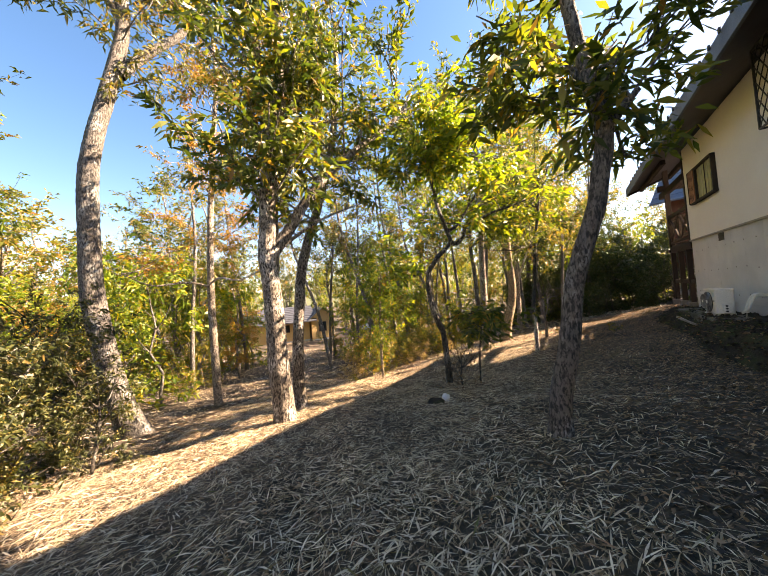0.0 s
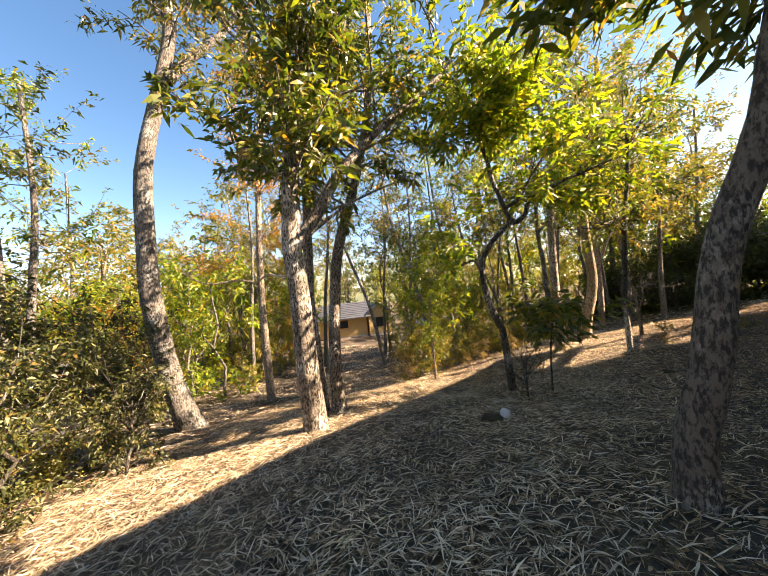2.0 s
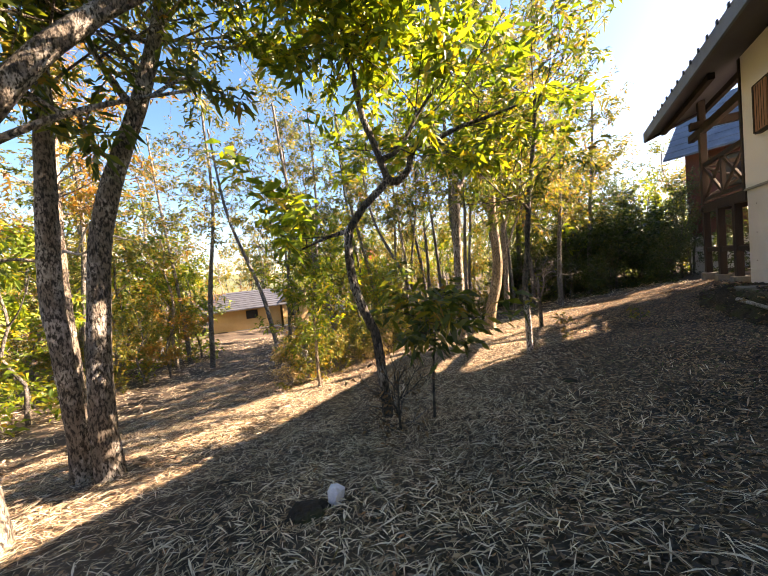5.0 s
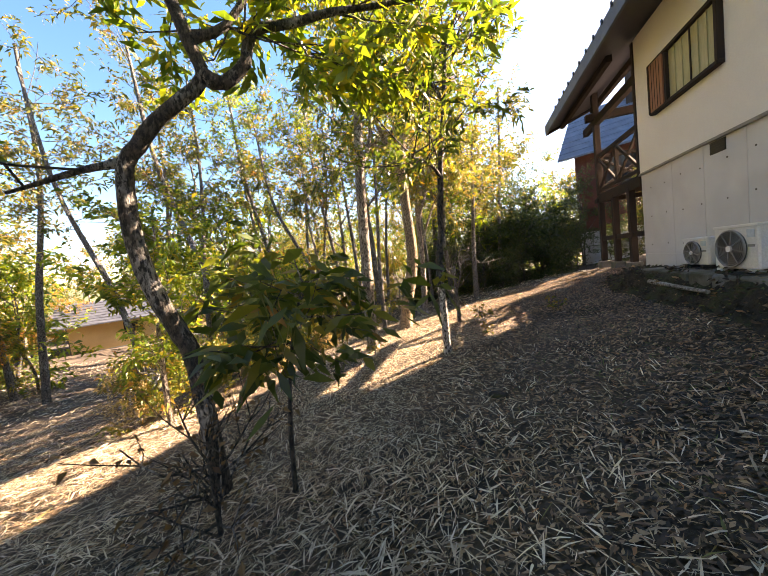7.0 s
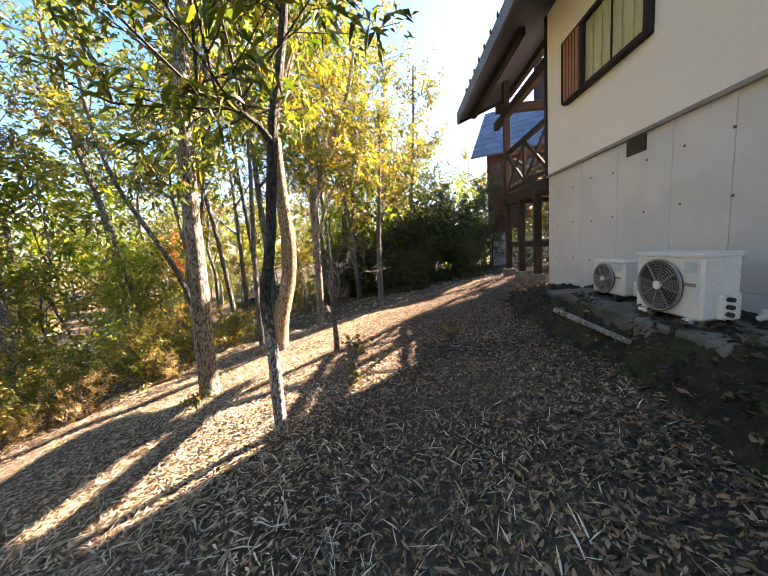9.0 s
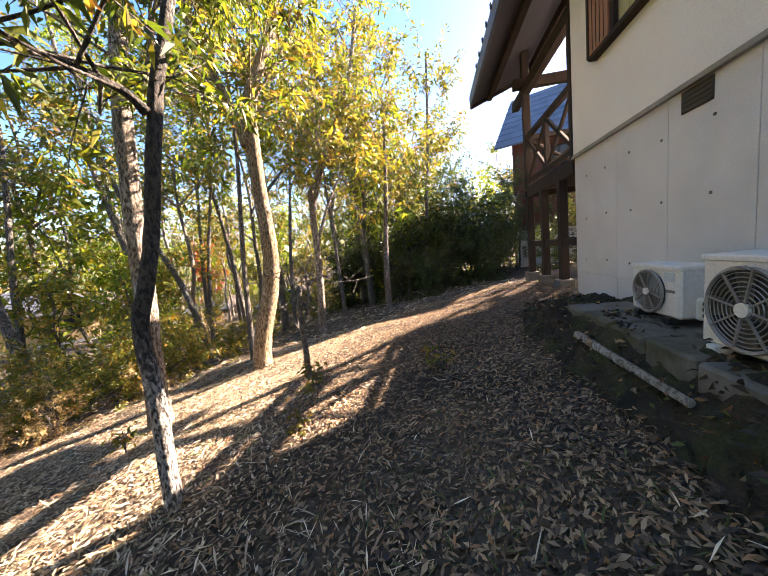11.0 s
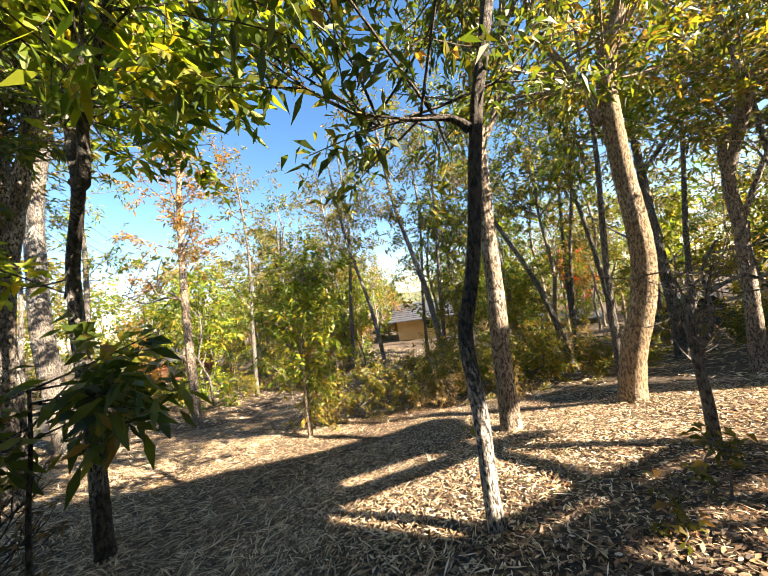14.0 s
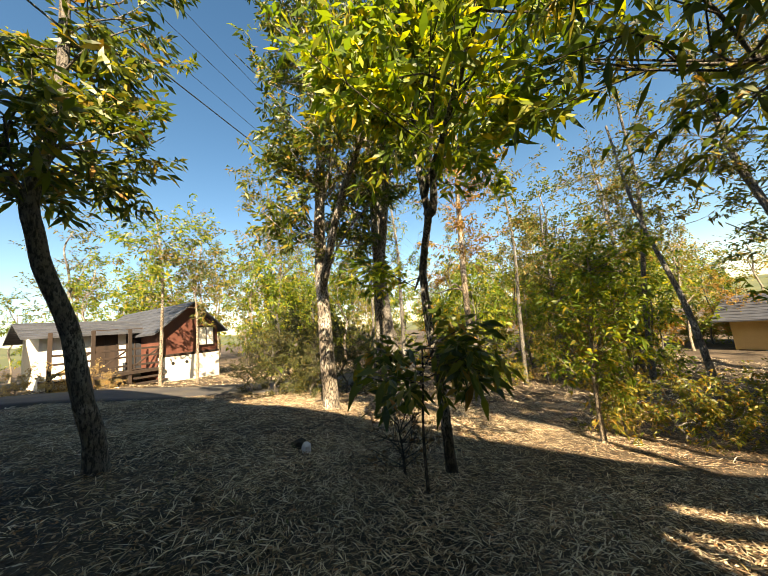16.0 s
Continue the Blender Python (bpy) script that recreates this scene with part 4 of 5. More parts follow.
BENT = tree("chestnut_tree", "slender crooked dark tree with large toothed green leaves", (1.34, 7.05, -0.94), [(1.05, 7.02, -1.07), (1.00, 7.02, 0.09), (0.94, 7.01, 0.35), (0.83, 7.00, 0.66), (0.77, 6.99, 0.95), (0.75, 6.99, 1.27), (0.78, 6.99, 1.59), (0.87, 7.00, 1.72), (0.99, 7.02, 1.89), (1.19, 7.04, 2.07), (1.34, 7.05, 2.23), (1.28, 7.04, 2.48), (1.21, 7.04, 2.75), (1.12, 7.03, 3.01), (1.08, 7.02, 3.26), (1.07, 7.02, 3.43), (0.97, 7.12, 4.03), (0.97, 7.22, 4.63)],
            0.072, 0.03, [([(1.35, 7.05, 2.23), (1.48, 7.07, 2.20), (1.65, 7.08, 2.36), (1.73, 7.09, 2.60), (2.04, 7.12, 2.70), (2.36, 7.16, 2.84), (2.76, 7.20, 2.95), (3.18, 7.24, 3.08)], 0.05, 0.016, 9),
             ([(0.78, 6.99, 1.61), (0.53, 6.97, 1.56), (0.33, 6.95, 1.49), (0.13, 6.93, 1.42)], 0.03, 0.01, 2),
             ([(1.28, 7.04, 2.48), (1.55, 7.07, 2.62), (1.84, 7.10, 3.05), (2.14, 7.13, 3.44)], 0.035, 0.012, 8)],
            M_bark_dark, M_leaf_lime, 24, 40, 1.2, 0.84, 13, 0.17, 0.33, rugged=0.05, sides=14, fine=True, flat=0.6)
TWIN_A = tree("oak_tree", "slim rough-barked oak, one of a pair", (-2.48, 6.36, -1.02), [(-2.48, 6.36, -1.14), (-2.48, 6.36, -0.30), (-2.50, 6.34, 0.53), (-2.52, 6.33, 1.19), (-2.47, 6.36, 2.00), (-2.44, 6.39, 2.58), (-2.38, 6.42, 3.41), (-2.35, 6.44, 4.49), (-2.45, 6.44, 5.69), (-2.55, 6.44, 7.19)],
            0.12, 0.05, [],
            M_bark, M_leaf_yellow, 25, 34, 1.4, 0.5, 12, 0.14, 0.28, sides=16, rugged=0.04)
TWIN_B = tree("oak_tree", "slim rough-barked oak with a bowed stem, one of a pair", (-2.06, 6.32, -0.97), [(-2.12, 6.29, -1.09), (-2.11, 6.29, -0.29), (-2.08, 6.31, 0.34), (-2.00, 6.35, 1.13), (-1.94, 6.39, 1.69), (-1.82, 6.46, 2.24), (-1.67, 6.54, 2.73), (-1.50, 6.63, 3.22), (-1.29, 6.74, 3.98), (-1.10, 6.85, 4.83), (-0.95, 6.95, 6.03), (-0.85, 6.95, 7.43)],
            0.125, 0.05, [([(-1.50, 6.63, 3.18), (-1.69, 6.52, 3.55), (-1.85, 6.44, 4.03)], 0.05, 0.02, 6)],
            M_bark, M_leaf_green, 26, 34, 1.4, 0.5, 12, 0.15, 0.28, sides=16, rugged=0.04)
SLIM = tree("oak_tree", "slender leaning tree with a dark upper stem and a foot coloured pale as if sunlit", (3.81, 8.75, -0.75), [(3.77, 8.72, -0.87), (3.77, 8.72, -0.43), (3.78, 8.73, -0.12), (3.78, 8.73, 0.15), (3.77, 8.72, 0.37), (3.78, 8.73, 0.61), (3.84, 8.77, 0.84), (3.90, 8.81, 1.14), (3.94, 8.84, 1.42), (3.98, 8.86, 1.69), (4.02, 8.89, 1.94), (4.06, 8.92, 2.19), (4.13, 8.96, 2.45), (4.17, 8.98, 2.64), (4.29, 9.03, 3.24), (4.39, 9.03, 4.14)],
            0.056, 0.035, [([(3.99, 8.86, 1.95), (3.89, 8.80, 2.06), (3.72, 8.69, 2.11), (3.57, 8.59, 2.13), (3.39, 8.47, 2.11)], 0.03, 0.012, 11)],
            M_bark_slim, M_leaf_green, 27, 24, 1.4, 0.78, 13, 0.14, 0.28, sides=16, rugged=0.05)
PALE = tree("oak_tree", "straight pale-barked oak on the sunlit slope", (3.13, 11.01, -1.06), [(3.00, 10.95, -1.20), (3.03, 10.96, -0.15), (3.08, 10.99, 0.65), (3.10, 11.00, 1.18), (3.12, 11.00, 1.70), (3.15, 11.02, 2.21), (3.19, 11.03, 2.84), (3.28, 11.07, 3.76), (3.40, 11.12, 4.69), (3.30, 11.12, 6.19), (3.30, 11.12, 8.19)],
            0.13, 0.06, [([(3.19, 11.03, 2.84), (3.44, 11.14, 3.24), (3.58, 11.20, 3.83), (3.65, 11.23, 4.41)], 0.06, 0.02, 7)],
            M_bark_pale, M_leaf_green, 28, 40, 1.8, 0.5, 13, 0.17, 0.28, sides=18, rugged=0.035)
GOLD = tree("oak_tree", "oak with an ochre sunlit foot and a double bend", (4.24, 12.41, -1.05), [(4.19, 12.41, -1.21), (4.33, 12.42, -0.39), (4.53, 12.45, 0.27), (4.64, 12.46, 0.93), (4.64, 12.46, 1.59), (4.61, 12.46, 2.26), (4.61, 12.46, 2.92), (4.63, 12.46, 3.57), (4.76, 12.47, 4.11), (4.96, 12.50, 4.53), (5.19, 12.53, 5.18), (5.49, 12.53, 6.58), (5.59, 12.53, 8.18)],
            0.165, 0.07, [([(4.50, 12.44, 3.02), (4.34, 12.42, 3.65), (4.09, 12.40, 4.30), (3.87, 12.37, 4.95), (3.83, 12.37, 5.63)], 0.08, 0.035, 8)],
            M_bark_gold, M_leaf_yellow, 29, 38, 1.8, 0.5, 13, 0.16, 0.28, sides=20, rugged=0.035)
FORK = tree("oak_tree", "grey forked oak with a spreading thin crown", (5.79, 15.11, -1.26), [(5.79, 15.11, -1.38), (5.88, 15.10, 0.09), (5.92, 15.09, 1.26), (5.92, 15.09, 2.19), (6.16, 15.06, 2.94), (6.51, 15.02, 3.95), (6.87, 14.98, 4.59), (7.30, 14.93, 5.67), (7.52, 14.90, 6.59), (7.72, 14.90, 7.59)],
            0.115, 0.04, [([(5.92, 15.09, 2.19), (5.93, 15.09, 2.77), (6.28, 15.05, 3.58), (6.24, 15.05, 4.61), (6.19, 15.06, 5.54)], 0.07, 0.025, 8),
             ([(5.92, 15.09, 1.26), (6.34, 15.04, 2.32), (6.70, 15.00, 3.00), (7.23, 14.94, 3.70)], 0.05, 0.02, 8)],
            M_bark_pale, M_leaf_yellow, 30, 34, 1.6, 0.5, 12, 0.16, 0.28, sides=14)
THIN = tree("oak_tree", "thin straight tree with a whitish lower stem", (-5.82, 9.53, -1.89), [(-5.86, 9.51, -2.02), (-5.86, 9.51, -0.42), (-5.85, 9.51, 1.40), (-5.77, 9.56, 3.42), (-5.63, 9.65, 5.48), (-5.50, 9.73, 6.89), (-5.35, 9.83, 8.68), (-5.35, 9.83, 10.18)],
            0.13, 0.05, [([(-5.81, 9.53, 1.90), (-6.36, 9.18, 2.07), (-7.09, 8.71, 2.03), (-7.65, 8.35, 2.40)], 0.04, 0.015, 3)],
            M_bark_pale, M_leaf_amber, 31, 32, 1.4, 0.4, 11, 0.16, 0.28, sides=14)
YOUNG = tree("young_tree", "young tree with a pale stem and yellow-green leaves", (-0.64, 10.08, -1.54), [(-0.65, 10.08, -1.66), (-0.65, 10.08, -0.93), (-0.63, 10.10, -0.33), (-0.62, 10.13, 0.19), (-0.57, 10.21, 0.78), (-0.53, 10.29, 1.31), (-0.53, 10.29, 1.81)],
            0.05, 0.015, [],
            M_bark_pale, M_leaf_lime, 32, 40, 0.85, 0.3, 9, 0.13, 0.35, sides=12, flare=0.2)
DEAD = tree("dead_shrub_tree", "small leafless tree with a tangle of pale twigs", (4.88, 10.56, -0.76), [(4.91, 10.56, -0.92), (4.92, 10.56, -0.41), (4.91, 10.56, -0.10), (4.91, 10.56, 0.22), (4.92, 10.56, 0.53)],
            0.05, 0.025, [([(4.92, 10.56, 0.01), (5.05, 10.56, 0.31), (5.05, 10.56, 0.73), (5.17, 10.56, 0.96)], 0.025, 0.008, 6),
             ([(4.92, 10.56, 0.06), (4.84, 10.56, 0.54), (4.80, 10.56, 0.86)], 0.025, 0.008, 6),
             ([(5.03, 10.56, 0.52), (5.28, 10.56, 0.65), (5.40, 10.55, 0.53)], 0.02, 0.007, 6)],
            M_bark_grey, M_leaf_dry, 33, 6, 0.5, 0.6, 0, sides=12, kids=4)
for k, (x, y, h, lean, r) in enumerate(((3.95, 13.9, 7.5, 0.1, 0.07), (6.9, 16.9, 8, -0.05, 0.07), (7.8, 14.8, 6.0, 0.12, 0.1), (8.2, 17.7, 9, -0.1, 0.09), (-3.6, 15.6, 10, -0.55, 0.1), (-1.2, 16.2, 11, -0.5, 0.13), (0.6, 18.8, 12, -0.35, 0.12), (2.6, 16.9, 8.5, -0.6, 0.1), (-8.9, 12.6, 10, 0.15, 0.1), (-13.2, 7.6, 11, 0.2, 0.14), (-10.5, 5.9, 8, -0.1, 0.09), (10.4, 17.0, 9, 0.2, 0.1), (-6.9, -2.1, 6.5, 0.05, 0.07), (-7.9, -1.3, 5, 0.12, 0.06), (-2.6, 18.2, 12, 0.2, 0.1), (-0.2, 20.6, 13, -0.2, 0.11), (1.6, 22.0, 12, 0.15, 0.1), (3.4, 20.2, 12, -0.25, 0.11), (2.2, 19.0, 11, 0.3, 0.08), (4.6, 22.5, 13, -0.1, 0.12), (-4.6, 19.6, 12, 0.25, 0.1), (5.2, 18.3, 10, 0.2, 0.08), (-7.6, 17.2, 12, 0.3, 0.12), (-9.6, 18.6, 12, -0.2, 0.11))):
    z = float(ground_z(x, y))
    tree("young_tree", "thin bare-stemmed woodland tree", (x, y, z), [(x, y, z - 0.15), (x + lean, y + 0.1, z + h * 0.3), (x + lean * 3, y + 0.2, z + h * 0.65), (x + lean * 3.5, y, z + h)], r, r * 0.35, [], M_bark_pale if y < 0 else M_bark_grey, M_leaf_olive if k % 3 else M_leaf_lime, 40 + k, 20, 1.5, 0.5, 8, 0.2, 0.3, sides=10, group="woodland trees")


# ---- the wood around, from a few grown patterns ----
def pattern(label, height, r, bark, leaf, seed, bn, bl, low, per, size, wob=0.5, category="tree", name="woodland_tree"):
    rng = np.random.default_rng(seed)
    n = 7
    pts = [(wob * rng.normal(0, 0.5) * (k / n) ** 0.8 * (k > 0), wob * rng.normal(0, 0.5) * (k / n) ** 0.8 * (k > 0), -0.3 + (height + 0.3) * k / n) for k in range(n + 1)]
    limbs = []
    for j in range(3):
        k = rng.integers(3, n - 1)
        a = rng.uniform(0, 6.28)
        p = np.array(pts[k])
        d = np.array([math.cos(a), math.sin(a), 0.9]) * height * 0.09
        limbs.append(([p, p + d, p + d * 2 + np.array([0, 0, 0.3])], r * 0.4, r * 0.15, 2))
    return tree(name, label, (0, 0, 0), pts, r, r * 0.3, limbs, bark, leaf, seed, bn, bl, low, per, size, 0.34, category, 7, 0.03, 0.3, group="woodland trees" if category == "tree" else "undergrowth shrubs", step=0.6, cheap=True)


PATTERNS = [pattern("tall slim oak with a thin olive-green crown", 13, 0.16, M_bark_grey, M_leaf_olive, 51, 18, 2.0, 0.5, 7, 0.29),
            pattern("tall slim oak with a green crown", 12, 0.14, M_bark, M_leaf_green, 52, 18, 1.9, 0.5, 7, 0.29),
            pattern("yellowing woodland tree with a loose crown", 10, 0.12, M_bark_pale, M_leaf_yellow, 53, 18, 1.8, 0.45, 7, 0.28),
            pattern("small amber-leaved tree with a loose crown", 6.5, 0.09, M_bark_grey, M_leaf_amber, 54, 16, 1.4, 0.25, 7, 0.24),
            pattern("lime-green leafy young tree with slim stem", 7.5, 0.09, M_bark_pale, M_leaf_lime, 55, 18, 1.5, 0.25, 7, 0.25),
            pattern("dark evergreen tree with dense leaves", 8, 0.1, M_bark_dark, M_leaf_dark, 56, 26, 1.5, 0.2, 9, 0.22),
            pattern("distant oak with a yellow-green autumn crown", 12, 0.15, M_bark_grey, M_leaf_olive, 57, 12, 2.2, 0.4, 4, 0.55),
            pattern("leafy understorey tree in yellow-green leaf", 4.6, 0.055, M_bark_grey, M_leaf_yellow, 59, 14, 1.2, 0.1, 6, 0.23),
            pattern("leafy understorey tree in fresh green leaf", 4.2, 0.05, M_bark_grey, M_leaf_lime, 60, 14, 1.15, 0.1, 6, 0.22),
            pattern("distant yellowing tree with a rounded crown", 10, 0.13, M_bark_grey, M_leaf_yellow, 58, 12, 2.1, 0.3, 4, 0.55)]
SHRUBS = [pattern("bushy yellow-green shrub with leaning stems", 1.6, 0.03, M_bark_grey, M_leaf_yellow, 61, 16, 0.85, 0.0, 7, 0.15, 0.6, "shrub", "shrub"),
          pattern("dense dark olive bush with small leaves", 2.1, 0.04, M_bark_dark, M_leaf_bronze, 62, 34, 0.95, 0.0, 9, 0.1, 0.6, "shrub", "shrub"),
          pattern("withered tan-leaved shrub with thin stems", 1.2, 0.025, M_bark_pale, M_leaf_tan, 63, 20, 0.75, 0.0, 7, 0.12, 0.6, "shrub", "shrub"),
          pattern("green leafy undergrowth shrub with thin stems", 1.7, 0.03, M_bark_grey, M_leaf_green, 64, 17, 0.9, 0.0, 7, 0.16, 0.6, "shrub", "shrub")]
EVERGREEN = pattern("dense dark evergreen shrub in deep shade", 1.9, 0.03, M_bark_dark, M_leaf_dark, 65, 20, 0.95, 0.0, 8, 0.16, 0.6, "shrub", "shrub")
USED = set()
rngw = np.random.default_rng(77)


def plant(src, x, y, scale=1.0, turn=None, dz=0.0):
    m = Matrix.Translation((x, y, float(ground_z(x, y)) - 0.02 + dz)) @ Matrix.Rotation(rngw.uniform(0, 6.28) if turn is None else turn, 4, 'Z') @ Matrix.Diagonal((scale, scale, scale * rngw.uniform(0.92, 1.1), 1))
    if src.name in USED:
        return copy_thing(src, m)
    USED.add(src.name)
    src.matrix_basis = m
    return src


def clear(x, y):
    """Keep trees off the lane, the houses and the view down to the cottage."""
    if -14.5 < x < -2 and 23.5 < y < 37:
        return False
    if abs((x + 6) * 0.36 + (y - 3)) < 2.5 and x < 2:
        return False
    if -15 < x < -5 and -15 < y < -1:
        return False
    t = (y - 4) / 22.0
    if 0 < t < 1 and abs(x - (0.5 - 10.5 * t)) < 2.2 + 0.8 * t:
        return False
    return True


spots = []
for (x0, x1, y0, y1, n, kinds) in ((-6, 12, 17.5, 27, 13, (0, 1, 2, 0)), (-12, 22, 27, 48, 40, (0, 1, 2, 2, 1, 4)), (-34, -12, 10, 44, 46, (2, 3, 4, 2, 0, 5)), (-28, -9, -4, 9, 15, (2, 4, 3, 0)), (-40, -16, -30, 0, 26, (2, 0, 4, 1)), (-16, -4, -24, -16, 6, (2, 4, 1)),
                                  (14, 32, 24, 44, 14, (1, 0, 5, 2)), (28, 46, -6, 24, 16, (6, 9)), (-60, 40, 48, 75, 38, (6, 9, 6)), (-70, -34, 0, 50, 28, (6, 9)), (-14, 6, -34, -18, 8, (6, 9))):
    made = 0
    while made < n:
        x, y = rngw.uniform(x0, x1), rngw.uniform(y0, y1)
        if not clear(x, y) or any((x - a) ** 2 + (y - b) ** 2 < 1.6 ** 2 for a, b in spots):
            made += 0.2
            continue
        spots.append((x, y))
        plant(PATTERNS[kinds[rngw.integers(len(kinds))]], x, y, rngw.uniform(0.75, 1.15))
        made += 1
for (x0, x1, y0, y1, n) in ((-5, 11, 18, 27, 15), (-14, 14, 36, 44, 22), (-32, -14, 12, 34, 34), (-28, -9, -3, 9, 13), (-34, -16, -24, -2, 10), (8, 20, 20, 30, 12), (-12, -8.5, 9, 22, 7)):
    made = 0
    while made < n:
        x, y = rngw.uniform(x0, x1), rngw.uniform(y0, y1)
        made += 1 if clear(x, y) else 0.2
        if clear(x, y):
            plant(PATTERNS[(7, 8, 8, 7)[int(rngw.integers(4))]], x, y, rngw.uniform(0.7, 1.25))
# the dark thicket behind the balcony
for x, y, s in ((9.6, 17.2, 0.62), (11.0, 16.2, 0.55), (10.6, 18.6, 0.75), (12.2, 17.2, 0.6), (8.6, 18.4, 0.6), (13.8, 18.8, 0.7), (11.8, 20.2, 0.85), (9.4, 20.6, 0.8), (14.5, 21.4, 0.9), (12.6, 14.9, 0.38), (13.6, 13.9, 0.33), (13.4, 15.4, 0.5), (14.4, 16.3, 0.55), (8.0, 20.2, 0.6)):
    plant(PATTERNS[5], x, y, s)
# evergreens added beyond the balcony to block sun from the ground before it
for x, y, s in ((15.3, 11.4, 0.62), (15.6, 12.4, 0.62), (16.4, 11.9, 0.68), (14.9, 12.0, 0.5)):
    plant(PATTERNS[5], x, y, s)
# shrubs: the yellow thicket below the slope, the dark bush by the lane, undergrowth
for k, x, y, s in ((0, -1.3, 10.9, 0.75), (0, -0.7, 11.6, 0.8), (2, -1.8, 11.2, 0.6), (0, 0.6, 13.2, 0.6), (3, 1.6, 14.2, 0.55), (0, -0.6, 13.4, 0.8), (2, 0.3, 12.4, 0.5), (3, 2.4, 15.2, 0.6), (3, 3.2, 16.0, 0.6), (0, 1.6, 16.6, 0.7), (3, 4.2, 16.9, 0.55), (2, 2.4, 17.6, 0.6),
                   (1, -5.2, 3.9, 0.95), (1, -4.6, 3.0, 0.8), (1, -5.0, 2.6, 0.75), (1, -4.5, 2.3, 0.5), (1, -5.7, 3.3, 0.9), (1, -5.6, 5.0, 0.9), (1, -4.3, 4.1, 0.6), (1, -6.6, 5.9, 0.7), (2, -5.8, -3.9, 0.8), (2, -6.3, -3.5, 0.7), (2, -5.4, -4.4, 0.8), (2, -5.0, -5.2, 0.8), (0, -5.3, 3.9, 0.5),
                   (3, 6.2, 19, 0.8), (1, 8.8, 16.4, 0.6), (1, 10.2, 15.4, 0.6), (1, 12.0, 14.6, 0.7), (1, 13.6, 12.6, 0.95), (1, 14.4, 11.4, 1.0), (1, 15.4, 13.4, 1.1), (1, 15.8, 10.6, 1.1), (3, 16.4, 12.0, 1.2), (3, 7.2, 20.5, 0.9), (0, 5.0, 19.5, 0.9), (0, -0.2, 12.2, 0.7), (2, 0.9, 12.9, 0.8), (0, 1.4, 13.7, 0.85), (0, 2.2, 14.6, 0.9), (3, 0.3, 14.4, 0.9), (0, 3.0, 15.4, 0.8), (0, 1.1, 15.4, 0.95), (2, 2.0, 13.6, 0.7), (0, -0.9, 14.6, 0.9), (2, -0.2, 13.2, 0.8), (0, 3.9, 15.9, 0.7), (3, -0.3, 16.4, 1.0), (0, -8.8, 12.0, 0.8), (2, -10.5, 14.0, 0.8), (0, -12.5, 16.0, 1.0), (0, -10, 9.5, 0.8), (0, -13, 20, 1.1), (3, -15, 24, 1.2), (3, -3, 21, 0.6), (0, -2.2, 19.0, 0.7)):
    plant(SHRUBS[k], x, y, s)
for k in range(26):
    plant(EVERGREEN, rngw.uniform(8.0, 15.5), rngw.uniform(15.8, 22.5), rngw.uniform(0.9, 1.6))
for x, y, s in ((12.9, 11.7, 0.75), (13.3, 10.5, 0.8), (14.2, 12.4, 0.8), (9.3, 15.2, 0.6), (11.2, 14.2, 0.55), (12.4, 13.3, 0.6)):
    plant(EVERGREEN, x, y, s)
for k, x, y, s in ((2, -9.6, 17.6, 0.9), (4, -11.2, 19.5, 1.0), (0, -10.4, 15.4, 0.85), (1, -12.8, 17.0, 1.0), (7, -9.8, 19.0, 0.8), (8, -11.8, 15.6, 0.9), (0, -13.4, 21.5, 1.0), (2, -15.5, 18.0, 1.0), (7, -9.2, 13.8, 0.6), (8, -11.0, 11.5, 0.7), (7, -0.6, 15.0, 0.5), (8, 1.0, 16.4, 0.55), (3, -8.6, 15.8, 0.6), (7, -12.8, 13.2, 0.8), (8, -14.5, 10.4, 0.9), (3, -11.6, 9.4, 0.6), (7, -16.0, 9.6, 0.9), (8, -15.2, 11.6, 0.8), (7, -17.0, 12.8, 1.0), (8, -17.5, 8.2, 0.9), (7, -20, -4, 1.2), (8, -18, -11, 1.2), (7, -22, -8, 1.3), (3, -17, -1, 1.0), (8, -13.5, 0.8, 0.9), (7, -16, 2.0, 1.0)):
    plant(PATTERNS[k], x, y, s)
for k in range(40):
    x, y = rngw.uniform(-34, 16), rngw.uniform(19, 44)
    if clear(x, y):
        plant(SHRUBS[(0, 3, 2, 0)[k % 4]], x, y, rngw.uniform(0.9, 1.6))
for k in range(18):
    x, y = rngw.uniform(-40, -13), rngw.uniform(-2, 26)
    if clear(x, y):
        plant(SHRUBS[(0, 3, 1, 0)[k % 4]], x, y, rngw.uniform(1.0, 1.8))
maple = pattern("scarlet maple far off in the wood", 5, 0.08, M_bark_dark, M_leaf_red, 66, 24, 1.2, 0.3, 9, 0.25)
plant(maple, -0.9, 38.0, 1.1)


# ---- small things ----
def rock(name, place, size, seed, material, label, flat=0.7):
    rng = np.random.default_rng(seed)
    bm = bmesh.new()
    bmesh.ops.create_icosphere(bm, subdivisions=2, radius=1.0)
    for v in bm.verts:
        n = noise.noise(v.co * 1.7 + Vector((seed, 0, 0)))
        v.co = Vector((v.co.x * size[0], v.co.y * size[1], v.co.z * size[2])) * (1 + 0.35 * n)
    ob = part(name, bm, material)
    ob.matrix_world = Matrix.Translation(place) @ Matrix.Rotation(seed * 1.3, 4, 'Z')
    return tagged(ob, label, name.replace("_", " "))


